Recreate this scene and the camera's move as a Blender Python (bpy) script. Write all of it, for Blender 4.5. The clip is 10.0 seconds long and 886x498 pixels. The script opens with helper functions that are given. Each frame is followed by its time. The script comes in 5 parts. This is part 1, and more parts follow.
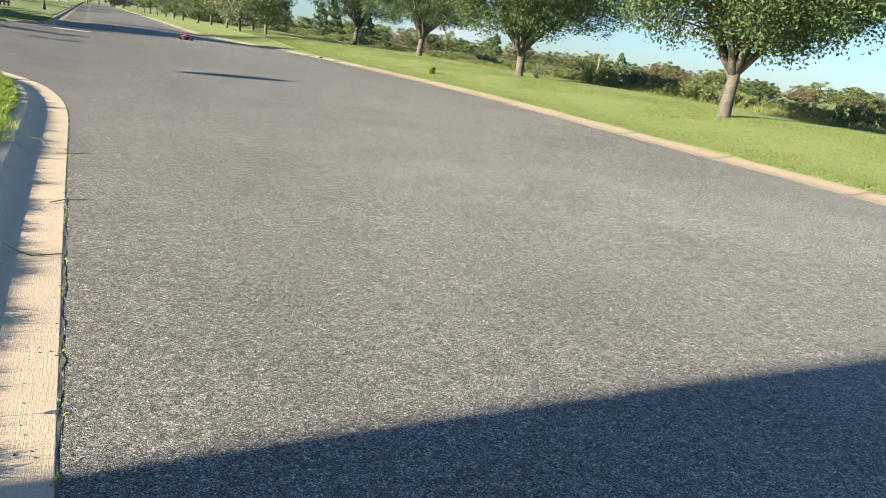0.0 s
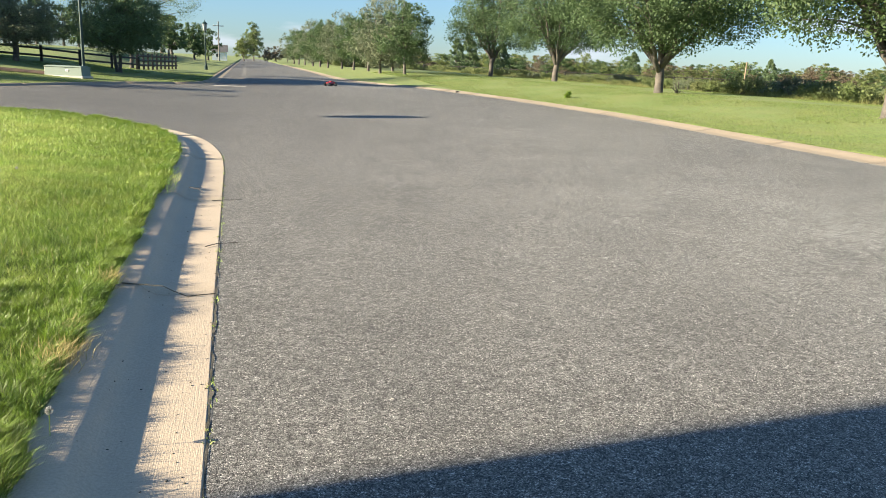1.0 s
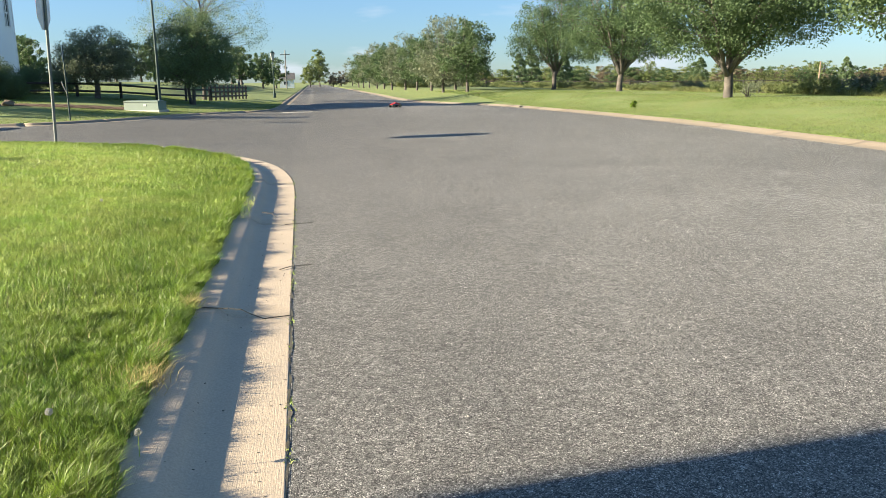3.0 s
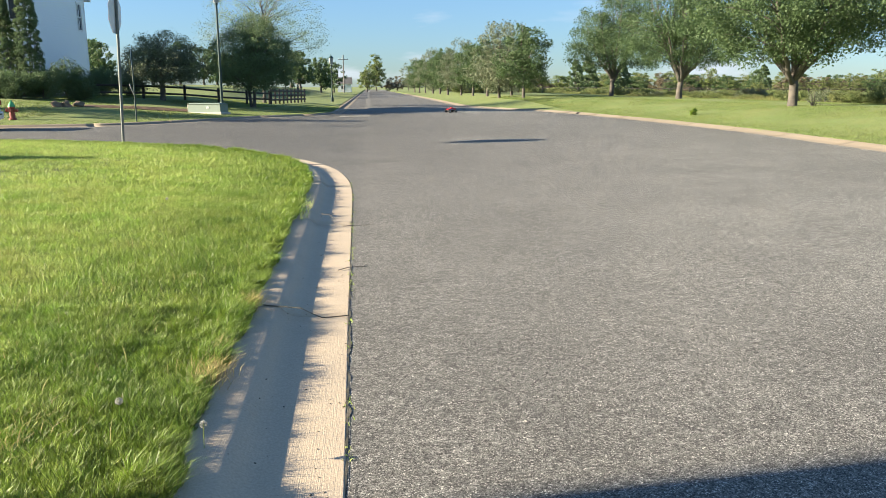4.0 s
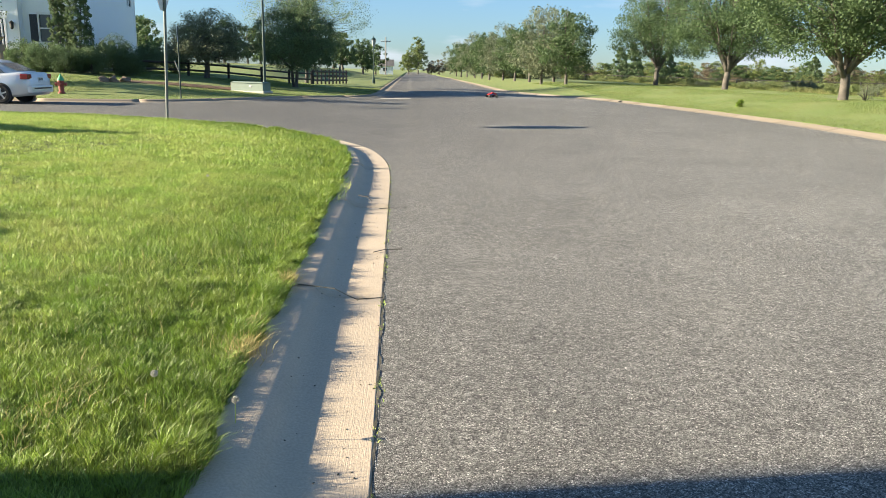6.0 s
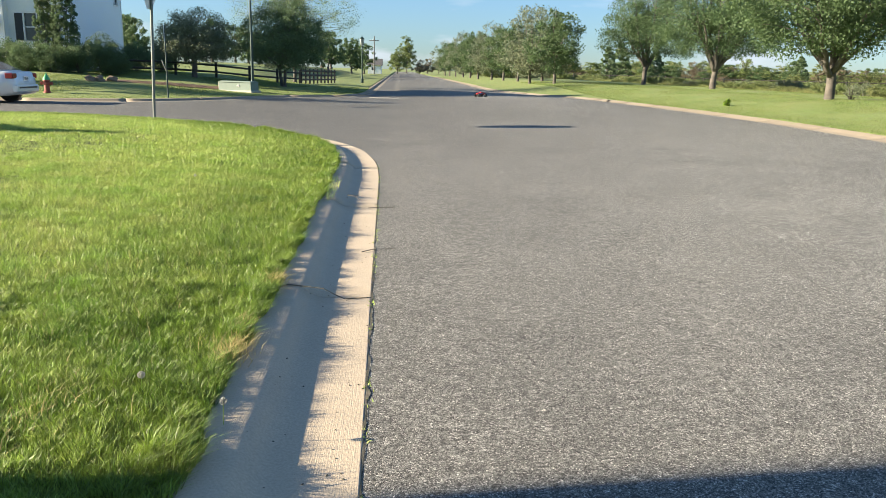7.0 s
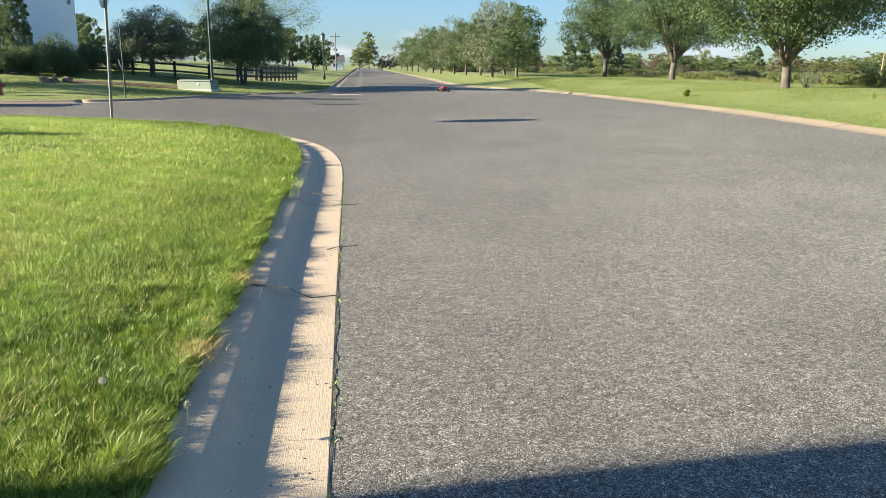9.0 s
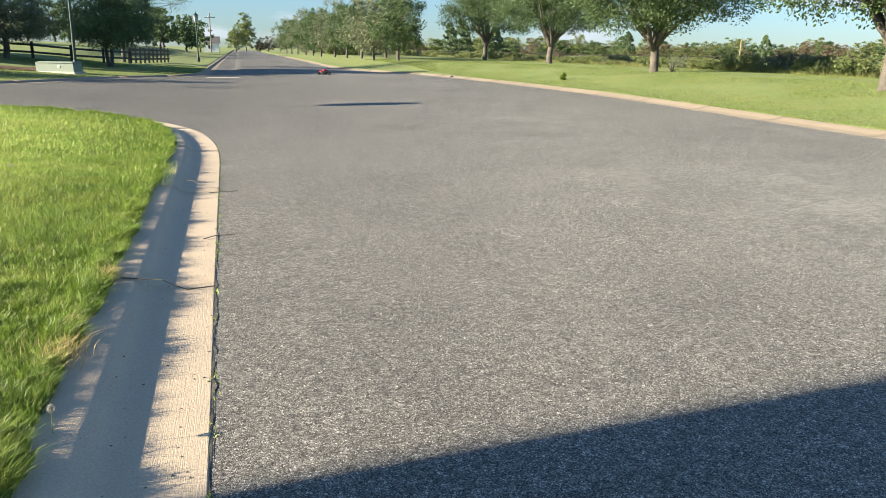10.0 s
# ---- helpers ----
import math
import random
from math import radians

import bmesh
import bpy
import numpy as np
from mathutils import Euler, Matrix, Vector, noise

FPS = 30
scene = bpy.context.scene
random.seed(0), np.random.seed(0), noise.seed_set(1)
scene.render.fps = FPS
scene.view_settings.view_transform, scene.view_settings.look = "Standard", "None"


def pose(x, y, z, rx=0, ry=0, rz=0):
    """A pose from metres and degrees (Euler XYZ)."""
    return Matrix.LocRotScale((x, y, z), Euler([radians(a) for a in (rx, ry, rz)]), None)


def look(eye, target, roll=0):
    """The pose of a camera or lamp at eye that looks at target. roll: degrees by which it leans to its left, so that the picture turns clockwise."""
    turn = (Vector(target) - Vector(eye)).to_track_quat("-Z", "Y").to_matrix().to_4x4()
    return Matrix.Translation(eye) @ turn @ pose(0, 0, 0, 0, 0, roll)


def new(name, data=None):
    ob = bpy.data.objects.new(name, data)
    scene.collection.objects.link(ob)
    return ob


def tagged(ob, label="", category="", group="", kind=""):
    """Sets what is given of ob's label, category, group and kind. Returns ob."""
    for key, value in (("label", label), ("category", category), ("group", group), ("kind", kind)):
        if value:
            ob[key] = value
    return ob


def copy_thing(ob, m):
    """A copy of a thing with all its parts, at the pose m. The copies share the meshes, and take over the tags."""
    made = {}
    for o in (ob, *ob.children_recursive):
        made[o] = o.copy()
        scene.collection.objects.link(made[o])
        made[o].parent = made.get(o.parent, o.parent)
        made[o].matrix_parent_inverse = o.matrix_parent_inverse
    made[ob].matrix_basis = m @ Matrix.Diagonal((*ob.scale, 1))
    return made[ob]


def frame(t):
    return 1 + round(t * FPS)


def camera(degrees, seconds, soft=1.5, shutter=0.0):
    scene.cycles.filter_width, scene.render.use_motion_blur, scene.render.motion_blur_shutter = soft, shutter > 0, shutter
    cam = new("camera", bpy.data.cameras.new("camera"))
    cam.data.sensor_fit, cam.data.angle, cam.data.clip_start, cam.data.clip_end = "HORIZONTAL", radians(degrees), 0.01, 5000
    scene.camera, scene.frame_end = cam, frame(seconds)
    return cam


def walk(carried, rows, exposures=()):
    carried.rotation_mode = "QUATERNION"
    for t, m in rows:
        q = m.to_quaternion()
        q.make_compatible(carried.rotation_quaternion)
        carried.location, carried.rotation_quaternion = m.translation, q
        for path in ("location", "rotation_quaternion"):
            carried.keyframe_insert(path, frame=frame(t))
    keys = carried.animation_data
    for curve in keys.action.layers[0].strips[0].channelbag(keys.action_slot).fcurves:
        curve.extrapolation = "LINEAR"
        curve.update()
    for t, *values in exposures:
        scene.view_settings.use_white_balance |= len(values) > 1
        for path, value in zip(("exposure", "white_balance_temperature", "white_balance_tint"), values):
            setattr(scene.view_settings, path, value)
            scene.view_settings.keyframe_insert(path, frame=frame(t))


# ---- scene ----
cam = camera(59.79, 10.0, soft=0.75)
PATH = [
    (0, pose(-0.055, 0.041, 1.543, 75.30, -7.50, -23.78)),
    (0.2, pose(-0.032, 0.026, 1.558, 75.16, -6.83, -19.65)),
    (0.5, pose(-0.005, 0.004, 1.553, 75.46, -5.11, -15.94)),
    (1, pose(0.044, -0.017, 1.561, 76.52, -2.38, -13.94)),
    (1.5, pose(0.048, -0.017, 1.562, 77.04, -0.61, -12.35)),
    (2, pose(0.051, -0.012, 1.564, 77.30, -0.06, -10.88)),
    (3.5, pose(0.016, -0.024, 1.558, 77.87, 0.56, -8.04)),
    (4, pose(-0.011, -0.022, 1.553, 78.10, 0.11, -5.37)),
    (4.5, pose(-0.032, -0.047, 1.560, 78.32, -0.09, -2.02)),
    (5, pose(-0.028, -0.032, 1.554, 78.27, -0.16, -0.07)),
    (5.5, pose(-0.007, -0.021, 1.551, 77.49, -0.72, -0.91)),
    (6, pose(-0.005, -0.009, 1.553, 76.94, -1.27, -2.34)),
    (7.5, pose(-0.004, 0.002, 1.550, 76.91, -1.28, -3.42)),
    (8, pose(-0.007, -0.008, 1.553, 76.90, -1.15, -3.97)),
    (8.5, pose(0.000, 0.002, 1.550, 76.85, -0.55, -4.58)),
    (9, pose(0.011, 0.008, 1.549, 76.60, -0.40, -5.88)),
    (9.5, pose(0.031, 0.008, 1.549, 75.83, -0.51, -8.19)),
    (9.7, pose(0.045, 0.029, 1.548, 75.67, -0.56, -9.82)),
    (9.8, pose(0.046, 0.032, 1.548, 75.62, -0.62, -10.93)),
    (10, pose(0.046, 0.020, 1.547, 75.50, -0.78, -14.41)),
]
walk(cam, PATH)


# ---- light ----
SUN_UP, SUN_TURN = 18.5, 3.0   # degrees: height of the sun; shadows fall towards +x, turned by this towards +y
world = bpy.data.worlds.new("sky")
scene.world = world
world.use_nodes = True
wn, wl = world.node_tree.nodes, world.node_tree.links
sky = wn.new("ShaderNodeTexSky")
sky.sky_type = "NISHITA"
sky.sun_disc = False
sky.sun_elevation, sky.sun_rotation = radians(SUN_UP), radians(270 - SUN_TURN)
sky.air_density, sky.dust_density, sky.ozone_density = 1.0, 0.1, 2.5
# a few thin fair-weather clouds low over the horizon
where, spread, cloud, band, low, both, puff = (wn.new("ShaderNodeTexCoord"), wn.new("ShaderNodeMapping"), wn.new("ShaderNodeTexNoise"), wn.new("ShaderNodeSeparateXYZ"),
                                                wn.new("ShaderNodeMapRange"), wn.new("ShaderNodeMath"), wn.new("ShaderNodeMix"))
spread.inputs["Scale"].default_value = (3.2, 3.2, 15.0)
cloud.inputs["Scale"].default_value, cloud.inputs["Detail"].default_value = 1.6, 6
wl.new(where.outputs["Generated"], spread.inputs[0])
wl.new(spread.outputs[0], cloud.inputs["Vector"])
wl.new(where.outputs["Generated"], band.inputs[0])
low.inputs[1].default_value, low.inputs[2].default_value, low.inputs[3].default_value, low.inputs[4].default_value = 0.02, 0.16, 1.0, 0.0
wl.new(band.outputs[2], low.inputs[0])
fluff = wn.new("ShaderNodeMapRange")
fluff.inputs[1].default_value, fluff.inputs[2].default_value = 0.55, 0.72
wl.new(cloud.outputs[0], fluff.inputs[0])
both.operation = "MULTIPLY"
wl.new(fluff.outputs[0], both.inputs[0])
wl.new(low.outputs[0], both.inputs[1])
puff.data_type = "RGBA"
puff.inputs["B"].default_value = (4.5, 4.9, 5.5, 1)
wl.new(both.outputs[0], puff.inputs["Factor"])
tone = wn.new("ShaderNodeMix")
tone.data_type, tone.blend_type = "RGBA", "MULTIPLY"
tone.inputs["Factor"].default_value = 1.0
# haze: the sky is dimmer and bluer towards the horizon than clean air makes it
haze = wn.new("ShaderNodeValToRGB")
haze.color_ramp.elements[0].position, haze.color_ramp.elements[0].color = 0.0, (0.43, 0.59, 0.85, 1)
haze.color_ramp.elements[1].position, haze.color_ramp.elements[1].color = 0.5, (1.02, 1.06, 1.08, 1)
haze.color_ramp.elements.new(0.22).color = (0.74, 0.89, 1.08, 1)
wl.new(band.outputs[2], haze.inputs[0])
wl.new(haze.outputs[0], tone.inputs["B"])
wl.new(sky.outputs[0], tone.inputs["A"])
wl.new(tone.outputs["Result"], puff.inputs["A"])
wl.new(puff.outputs["Result"], wn["Background"].inputs[0])
wn["Background"].inputs[1].default_value = 0.05
sun = new("sun", bpy.data.lights.new("sun", "SUN"))
sun.data.energy, sun.data.angle, sun.data.color = 5.0, radians(0.6), (1.0, 0.86, 0.64)
sun.matrix_world = look((-40, 0, 30), (-40 + math.cos(radians(SUN_TURN)), math.sin(radians(SUN_TURN)), 30 - math.tan(radians(SUN_UP))))
scene.view_settings.exposure = 1.95


# ---- materials ----
def material(name, colour, rough=0.7, metal=0.0, vary=0.15, size=0.5, grain=0.1, grain_size=0.02, bump=0.0, second=None, spread=0.0,
             through_light=0.0, random_piece=0.0, island=0.0):
    """A node material: colour varied at two scales towards second, with grain relief. Sizes in metres."""
    m = bpy.data.materials.new(name)
    m.use_nodes = True
    n, l = m.node_tree.nodes, m.node_tree.links
    b = n["Principled BSDF"]
    b.inputs["Roughness"].default_value, b.inputs["Metallic"].default_value = rough, metal
    co = n.new("ShaderNodeTexCoord")
    big, small = n.new("ShaderNodeTexNoise"), n.new("ShaderNodeTexNoise")
    for node, s in ((big, size), (small, grain_size)):
        node.inputs["Scale"].default_value = 1 / s
        node.inputs["Detail"].default_value = 4
        l.new(co.outputs["Object"], node.inputs["Vector"])
    second = second or [c * 0.6 for c in colour]
    ramp = n.new("ShaderNodeMapRange")
    ramp.inputs[1].default_value, ramp.inputs[2].default_value = 0.5 - 0.2 + spread, 0.5 + 0.2 + spread
    ramp.inputs[3].default_value, ramp.inputs[4].default_value = 0, min(1, vary * 3)
    l.new(big.outputs[0], ramp.inputs[0])
    mix = n.new("ShaderNodeMix")
    mix.data_type = "RGBA"
    mix.inputs["A"].default_value, mix.inputs["B"].default_value = (*colour, 1), (*second, 1)
    l.new(ramp.outputs[0], mix.inputs["Factor"])
    hsv = n.new("ShaderNodeHueSaturation")
    l.new(mix.outputs["Result"], hsv.inputs["Color"])
    val = n.new("ShaderNodeMapRange")
    val.inputs[1].default_value, val.inputs[2].default_value = 0.25, 0.75
    val.inputs[3].default_value, val.inputs[4].default_value = 1 - grain, 1 + grain
    l.new(small.outputs[0], val.inputs[0])
    last = val.outputs[0]
    for amount, kind in ((random_piece, "ShaderNodeObjectInfo"), (island, "ShaderNodeNewGeometry")):
        if amount:
            info, rng, mul = n.new(kind), n.new("ShaderNodeMapRange"), n.new("ShaderNodeMath")
            mul.operation = "MULTIPLY"
            rng.inputs[3].default_value, rng.inputs[4].default_value = 1 - amount, 1 + amount
            l.new(info.outputs["Random" if amount is random_piece and kind.endswith("Info") else "Random Per Island"], rng.inputs[0])
            l.new(rng.outputs[0], mul.inputs[0])
            l.new(last, mul.inputs[1])
            last = mul.outputs[0]
    l.new(last, hsv.inputs["Value"])
    l.new(hsv.outputs[0], b.inputs["Base Color"])
    if bump:
        bp = n.new("ShaderNodeBump")
        bp.inputs["Strength"].default_value, bp.inputs["Distance"].default_value = bump, grain_size * 0.5
        l.new(small.outputs[0], bp.inputs["Height"])
        l.new(bp.outputs[0], b.inputs["Normal"])
    if through_light:
        tr, ad = n.new("ShaderNodeBsdfTranslucent"), n.new("ShaderNodeMixShader")
        l.new(hsv.outputs[0], tr.inputs[0])
        ad.inputs[0].default_value = through_light
        l.new(b.outputs[0], ad.inputs[1])
        l.new(tr.outputs[0], ad.inputs[2])
        l.new(ad.outputs[0], n["Material Output"].inputs[0])
    return m


def asphalt_material():
    m = bpy.data.materials.new("asphalt")
    m.use_nodes = True
    n, l = m.node_tree.nodes, m.node_tree.links
    b = n["Principled BSDF"]
    co = n.new("ShaderNodeTexCoord")
    chips, fine, patch, wide = (n.new("ShaderNodeTexVoronoi"), n.new("ShaderNodeTexNoise"), n.new("ShaderNodeTexNoise"), n.new("ShaderNodeTexNoise"))
    for node, s in ((chips, 218), (fine, 70), (patch, 0.9), (wide, 0.13)):
        node.inputs["Scale"].default_value = s
        l.new(co.outputs["Object"], node.inputs["Vector"])
    fine.inputs["Detail"].default_value = 3
    patch.inputs["Detail"].default_value = 6
    wide.inputs["Detail"].default_value = 3
    ramp = n.new("ShaderNodeValToRGB")
    e = ramp.color_ramp.elements
    e[0].position, e[0].color = 0.0, (0.03, 0.0297, 0.028, 1)
    e[1].position, e[1].color = 1.0, (0.6, 0.575, 0.53, 1)
    for p, c in ((0.3, (0.084, 0.083, 0.076)), (0.55, (0.163, 0.16, 0.146)), (0.88, (0.248, 0.244, 0.224))):
        e.new(p).color = (*c, 1)
    sep = n.new("ShaderNodeSeparateColor")
    l.new(chips.outputs["Color"], sep.inputs[0])
    l.new(sep.outputs[0], ramp.inputs[0])
    hsv = n.new("ShaderNodeHueSaturation")
    l.new(ramp.outputs[0], hsv.inputs["Color"])
    add = n.new("ShaderNodeMath")
    add.operation = "MULTIPLY_ADD"
    l.new(patch.outputs[0], add.inputs[0])
    add.inputs[1].default_value = 0.5
    add.inputs[2].default_value = 0.42
    add2 = n.new("ShaderNodeMath")
    add2.operation = "MULTIPLY_ADD"
    l.new(wide.outputs[0], add2.inputs[0])
    add2.inputs[1].default_value = 0.7
    l.new(add.outputs[0], add2.inputs[2])
    # the asphalt colour darkens gradually from y = 6 to y = 26
    at, farther, both = n.new("ShaderNodeSeparateXYZ"), n.new("ShaderNodeMapRange"), n.new("ShaderNodeMath")
    l.new(co.outputs["Object"], at.inputs[0])
    l.new(at.outputs[1], farther.inputs[0])
    farther.inputs[1].default_value, farther.inputs[2].default_value, farther.inputs[3].default_value, farther.inputs[4].default_value = 6.0, 26.0, 0.9, 0.68
    both.operation = "MULTIPLY"
    l.new(add2.outputs[0], both.inputs[0])
    l.new(farther.outputs[0], both.inputs[1])
    speck, dots = n.new("ShaderNodeMapRange"), n.new("ShaderNodeMath")
    speck.inputs[1].default_value, speck.inputs[2].default_value, speck.inputs[3].default_value, speck.inputs[4].default_value = 0.33, 0.67, 0.57, 1.44
    l.new(fine.outputs[0], speck.inputs[0])
    dots.operation = "MULTIPLY"
    # coarser stones, and a colour that grows paler from x = 0.8 to x = 6
    coarse, stones, rightward, paler, rough = (n.new("ShaderNodeTexNoise"), n.new("ShaderNodeMapRange"), n.new("ShaderNodeMapRange"), n.new("ShaderNodeMath"), n.new("ShaderNodeMath"))
    coarse.inputs["Scale"].default_value = 21
    l.new(co.outputs["Object"], coarse.inputs["Vector"])
    for k, v in enumerate((0.32, 0.68, 0.74, 1.27), 1):
        stones.inputs[k].default_value = v
    for k, v in enumerate((0.8, 6.0, 0.96, 1.36), 1):
        rightward.inputs[k].default_value = v
    l.new(coarse.outputs[0], stones.inputs[0])
    l.new(at.outputs[0], rightward.inputs[0])
    paler.operation = rough.operation = "MULTIPLY"
    l.new(both.outputs[0], paler.inputs[0])
    l.new(rightward.outputs[0], paler.inputs[1])
    l.new(paler.outputs[0], rough.inputs[0])
    l.new(stones.outputs[0], rough.inputs[1])
    l.new(rough.outputs[0], dots.inputs[0])
    l.new(speck.outputs[0], dots.inputs[1])
    l.new(dots.outputs[0], hsv.inputs["Value"])
    l.new(hsv.outputs[0], b.inputs["Base Color"])
    b.inputs["Roughness"].default_value = 0.75
    b.inputs["Specular IOR Level"].default_value = 0.35
    bp = n.new("ShaderNodeBump")
    bp.inputs["Strength"].default_value, bp.inputs["Distance"].default_value = 0.5, 0.004
    mul = n.new("ShaderNodeMath")
    mul.operation = "SUBTRACT"
    l.new(sep.outputs[1], mul.inputs[0])
    l.new(chips.outputs["Distance"], mul.inputs[1])
    l.new(mul.outputs[0], bp.inputs["Height"])
    l.new(bp.outputs[0], b.inputs["Normal"])
    return m


ASPHALT = asphalt_material()
CONCRETE = material("kerb_concrete", (0.5, 0.41, 0.305), 0.85, 0, 0.12, 0.35, 0.14, 0.012, 0.25, (0.4, 0.335, 0.255), random_piece=0.06)
LAWN = material("lawn_soil_and_turf", (0.135, 0.195, 0.05), 0.95, 0, 0.3, 1.3, 0.45, 0.06, 0.8, (0.185, 0.21, 0.065))
def broomed(m):
    """Fine uneven lines left by a broom, along and across the fresh concrete."""
    n, l = m.node_tree.nodes, m.node_tree.links
    co = n.new("ShaderNodeTexCoord")
    b = n["Principled BSDF"]
    last = b.inputs["Normal"].links[0].from_socket
    for stretch, deep in (((14, 150, 20), 0.28), ((190, 6, 20), 0.32)):
        put, lines, bp = n.new("ShaderNodeMapping"), n.new("ShaderNodeTexNoise"), n.new("ShaderNodeBump")
        put.inputs["Scale"].default_value = stretch
        l.new(co.outputs["Object"], put.inputs[0])
        lines.inputs["Scale"].default_value = 1.0
        l.new(put.outputs[0], lines.inputs["Vector"])
        bp.inputs["Strength"].default_value, bp.inputs["Distance"].default_value = deep, 0.004
        l.new(lines.outputs[0], bp.inputs["Height"])
        l.new(last, bp.inputs["Normal"])
        last = bp.outputs[0]
    l.new(last, b.inputs["Normal"])


# darker concrete copy; tones down sunward right kerb, paints shade on far kerb
DARKENED_CONCRETE = material("darkened_kerb_concrete", (0.275, 0.227, 0.168), 0.9, 0, 0.2, 0.4, 0.2, 0.015, 0.25, (0.22, 0.185, 0.14), random_piece=0.1)
broomed(CONCRETE)
# soil under the near blades, its colour darkened to paint shade in the gaps
SHADED_THATCH = material("shaded_thatch_and_soil", (0.03, 0.04, 0.016), 0.95, 0, 0.3, 0.3, 0.4, 0.02, 0.6, (0.05, 0.055, 0.022))
GRASS = material("grass_blades", (0.25, 0.39, 0.06), 0.48, 0, 0.3, 0.45, 0.25, 0.11, 0, (0.42, 0.47, 0.125), through_light=0.26, island=0.55)
LUSH = material("lush_grass_blades", (0.12, 0.215, 0.022), 0.48, 0, 0.3, 0.4, 0.25, 0.1, 0, (0.21, 0.28, 0.04), through_light=0.26, island=0.6)
MOWN = material("short_mown_grass", (0.135, 0.205, 0.05), 0.6, 0, 0.3, 1.6, 0.2, 0.3, 0, (0.2, 0.23, 0.075), through_light=0.4, island=0.4)
MEADOW = material("tall_meadow_grass", (0.17, 0.21, 0.06), 0.6, 0, 0.3, 2.5, 0.2, 0.5, 0, (0.26, 0.25, 0.1), through_light=0.4, island=0.45)
STRAW = material("dry_grass", (0.5, 0.4, 0.18), 0.7, 0, 0.2, 0.2, 0.1, 0.05, 0, (0.3, 0.3, 0.1), through_light=0.3, island=0.3)
LEAF = material("pear_leaves", (0.054, 0.1, 0.037), 0.66, 0, 0.3, 1.1, 0.2, 0.25, 0, (0.088, 0.135, 0.05), through_light=0.34, island=0.18)
LEAF_DARK = material("dark_leaves", (0.125, 0.195, 0.09), 0.75, 0, 0.3, 1.0, 0.2, 0.3, 0, (0.09, 0.125, 0.055), through_light=0.3, island=0.35)
LEAF_GREY = material("grey_green_leaves", (0.135, 0.17, 0.1), 0.7, 0, 0.3, 1.0, 0.2, 0.3, 0, (0.15, 0.165, 0.1), through_light=0.32, island=0.3)
LEAF_RED = material("reddish_twigs", (0.15, 0.11, 0.08), 0.6, 0, 0.3, 2.0, 0.2, 0.3, 0, (0.09, 0.1, 0.04), through_light=0.2, island=0.3)
LEAF_HEDGE = material("hedge_leaves", (0.13, 0.18, 0.06), 0.7, 0, 0.3, 2.0, 0.2, 0.3, 0, (0.19, 0.2, 0.08), through_light=0.45, island=0.3)
LEAF_LIGHT = material("young_leaves", (0.2, 0.25, 0.09), 0.5, 0, 0.3, 2.0, 0.2, 0.3, 0, (0.1, 0.14, 0.04), through_light=0.4, island=0.3)
BARK = material("bark", (0.06, 0.055, 0.049), 0.9, 0, 0.25, 0.3, 0.35, 0.03, 0.7, (0.15, 0.13, 0.11))
SIDING = material("white_siding", (0.83, 0.85, 0.87), 0.5, 0, 0.06, 2.0, 0.02, 0.1, 0, (0.79, 0.81, 0.84))
TRIM = material("white_trim", (0.8, 0.8, 0.8), 0.45, 0, 0.05, 1.0, 0.02, 0.1)
SHUTTER = material("dark_shutter", (0.025, 0.03, 0.04), 0.5, 0, 0.1, 0.3, 0.05, 0.05)
ROOF = material("roof_shingles", (0.1, 0.1, 0.105), 0.9, 0, 0.25, 0.8, 0.3, 0.06, 0.4)
WINDOW = material("window_glass", (0.05, 0.06, 0.07), 0.05, 0, 0.1, 1, 0.0, 1)
WOOD = material("weathered_rail", (0.06, 0.055, 0.05), 0.85, 0, 0.2, 0.3, 0.3, 0.02, 0.4)
TAN_WOOD = material("tan_post", (0.3, 0.22, 0.15), 0.8, 0, 0.2, 0.3, 0.2, 0.02, 0.2)
POLE_GREEN = material("dark_green_paint", (0.02, 0.045, 0.038), 0.4, 0.2, 0.1, 0.4, 0.05, 0.05)
STEEL = material("galvanised_steel", (0.16, 0.18, 0.17), 0.6, 0.4, 0.15, 0.2, 0.1, 0.02)
SIGN_BACK = material("aluminium_sign_back", (0.72, 0.74, 0.73), 0.55, 0.0, 0.1, 0.3, 0.05, 0.05)
SIGN_RED = material("sign_red", (0.4, 0.02, 0.02), 0.5, 0, 0.05, 0.3, 0.05, 0.05)
CABINET = material("green_cabinet_paint", (0.13, 0.18, 0.15), 0.6, 0, 0.15, 0.4, 0.08, 0.05, 0, (0.18, 0.23, 0.19))
PAD = material("pale_concrete", (0.5, 0.47, 0.4), 0.9, 0, 0.15, 0.3, 0.15, 0.02, 0.2)
SEED = material("seed_fluff", (0.45, 0.45, 0.42), 0.8, 0, 0.1, 0.02, 0.1, 0.01, through_light=0.4)
WHITE_PLASTIC = material("white_plastic", (0.75, 0.75, 0.72), 0.5, 0, 0.08, 0.2, 0.03, 0.02)
LAMP_GLASS = material("frosted_lamp_glass", (0.4, 0.41, 0.4), 0.3, 0, 0.05, 0.2, 0.02, 0.02)
CAR_PAINT = material("silver_car_paint", (0.66, 0.68, 0.69), 0.25, 0.3, 0.05, 0.5, 0.01, 0.05)
CAR_GLASS = material("tinted_car_glass", (0.1, 0.12, 0.125), 0.05, 0, 0.05, 0.5, 0.0, 1)
RUBBER = material("black_rubber", (0.02, 0.02, 0.02), 0.85, 0, 0.15, 0.1, 0.15, 0.01, 0.3)
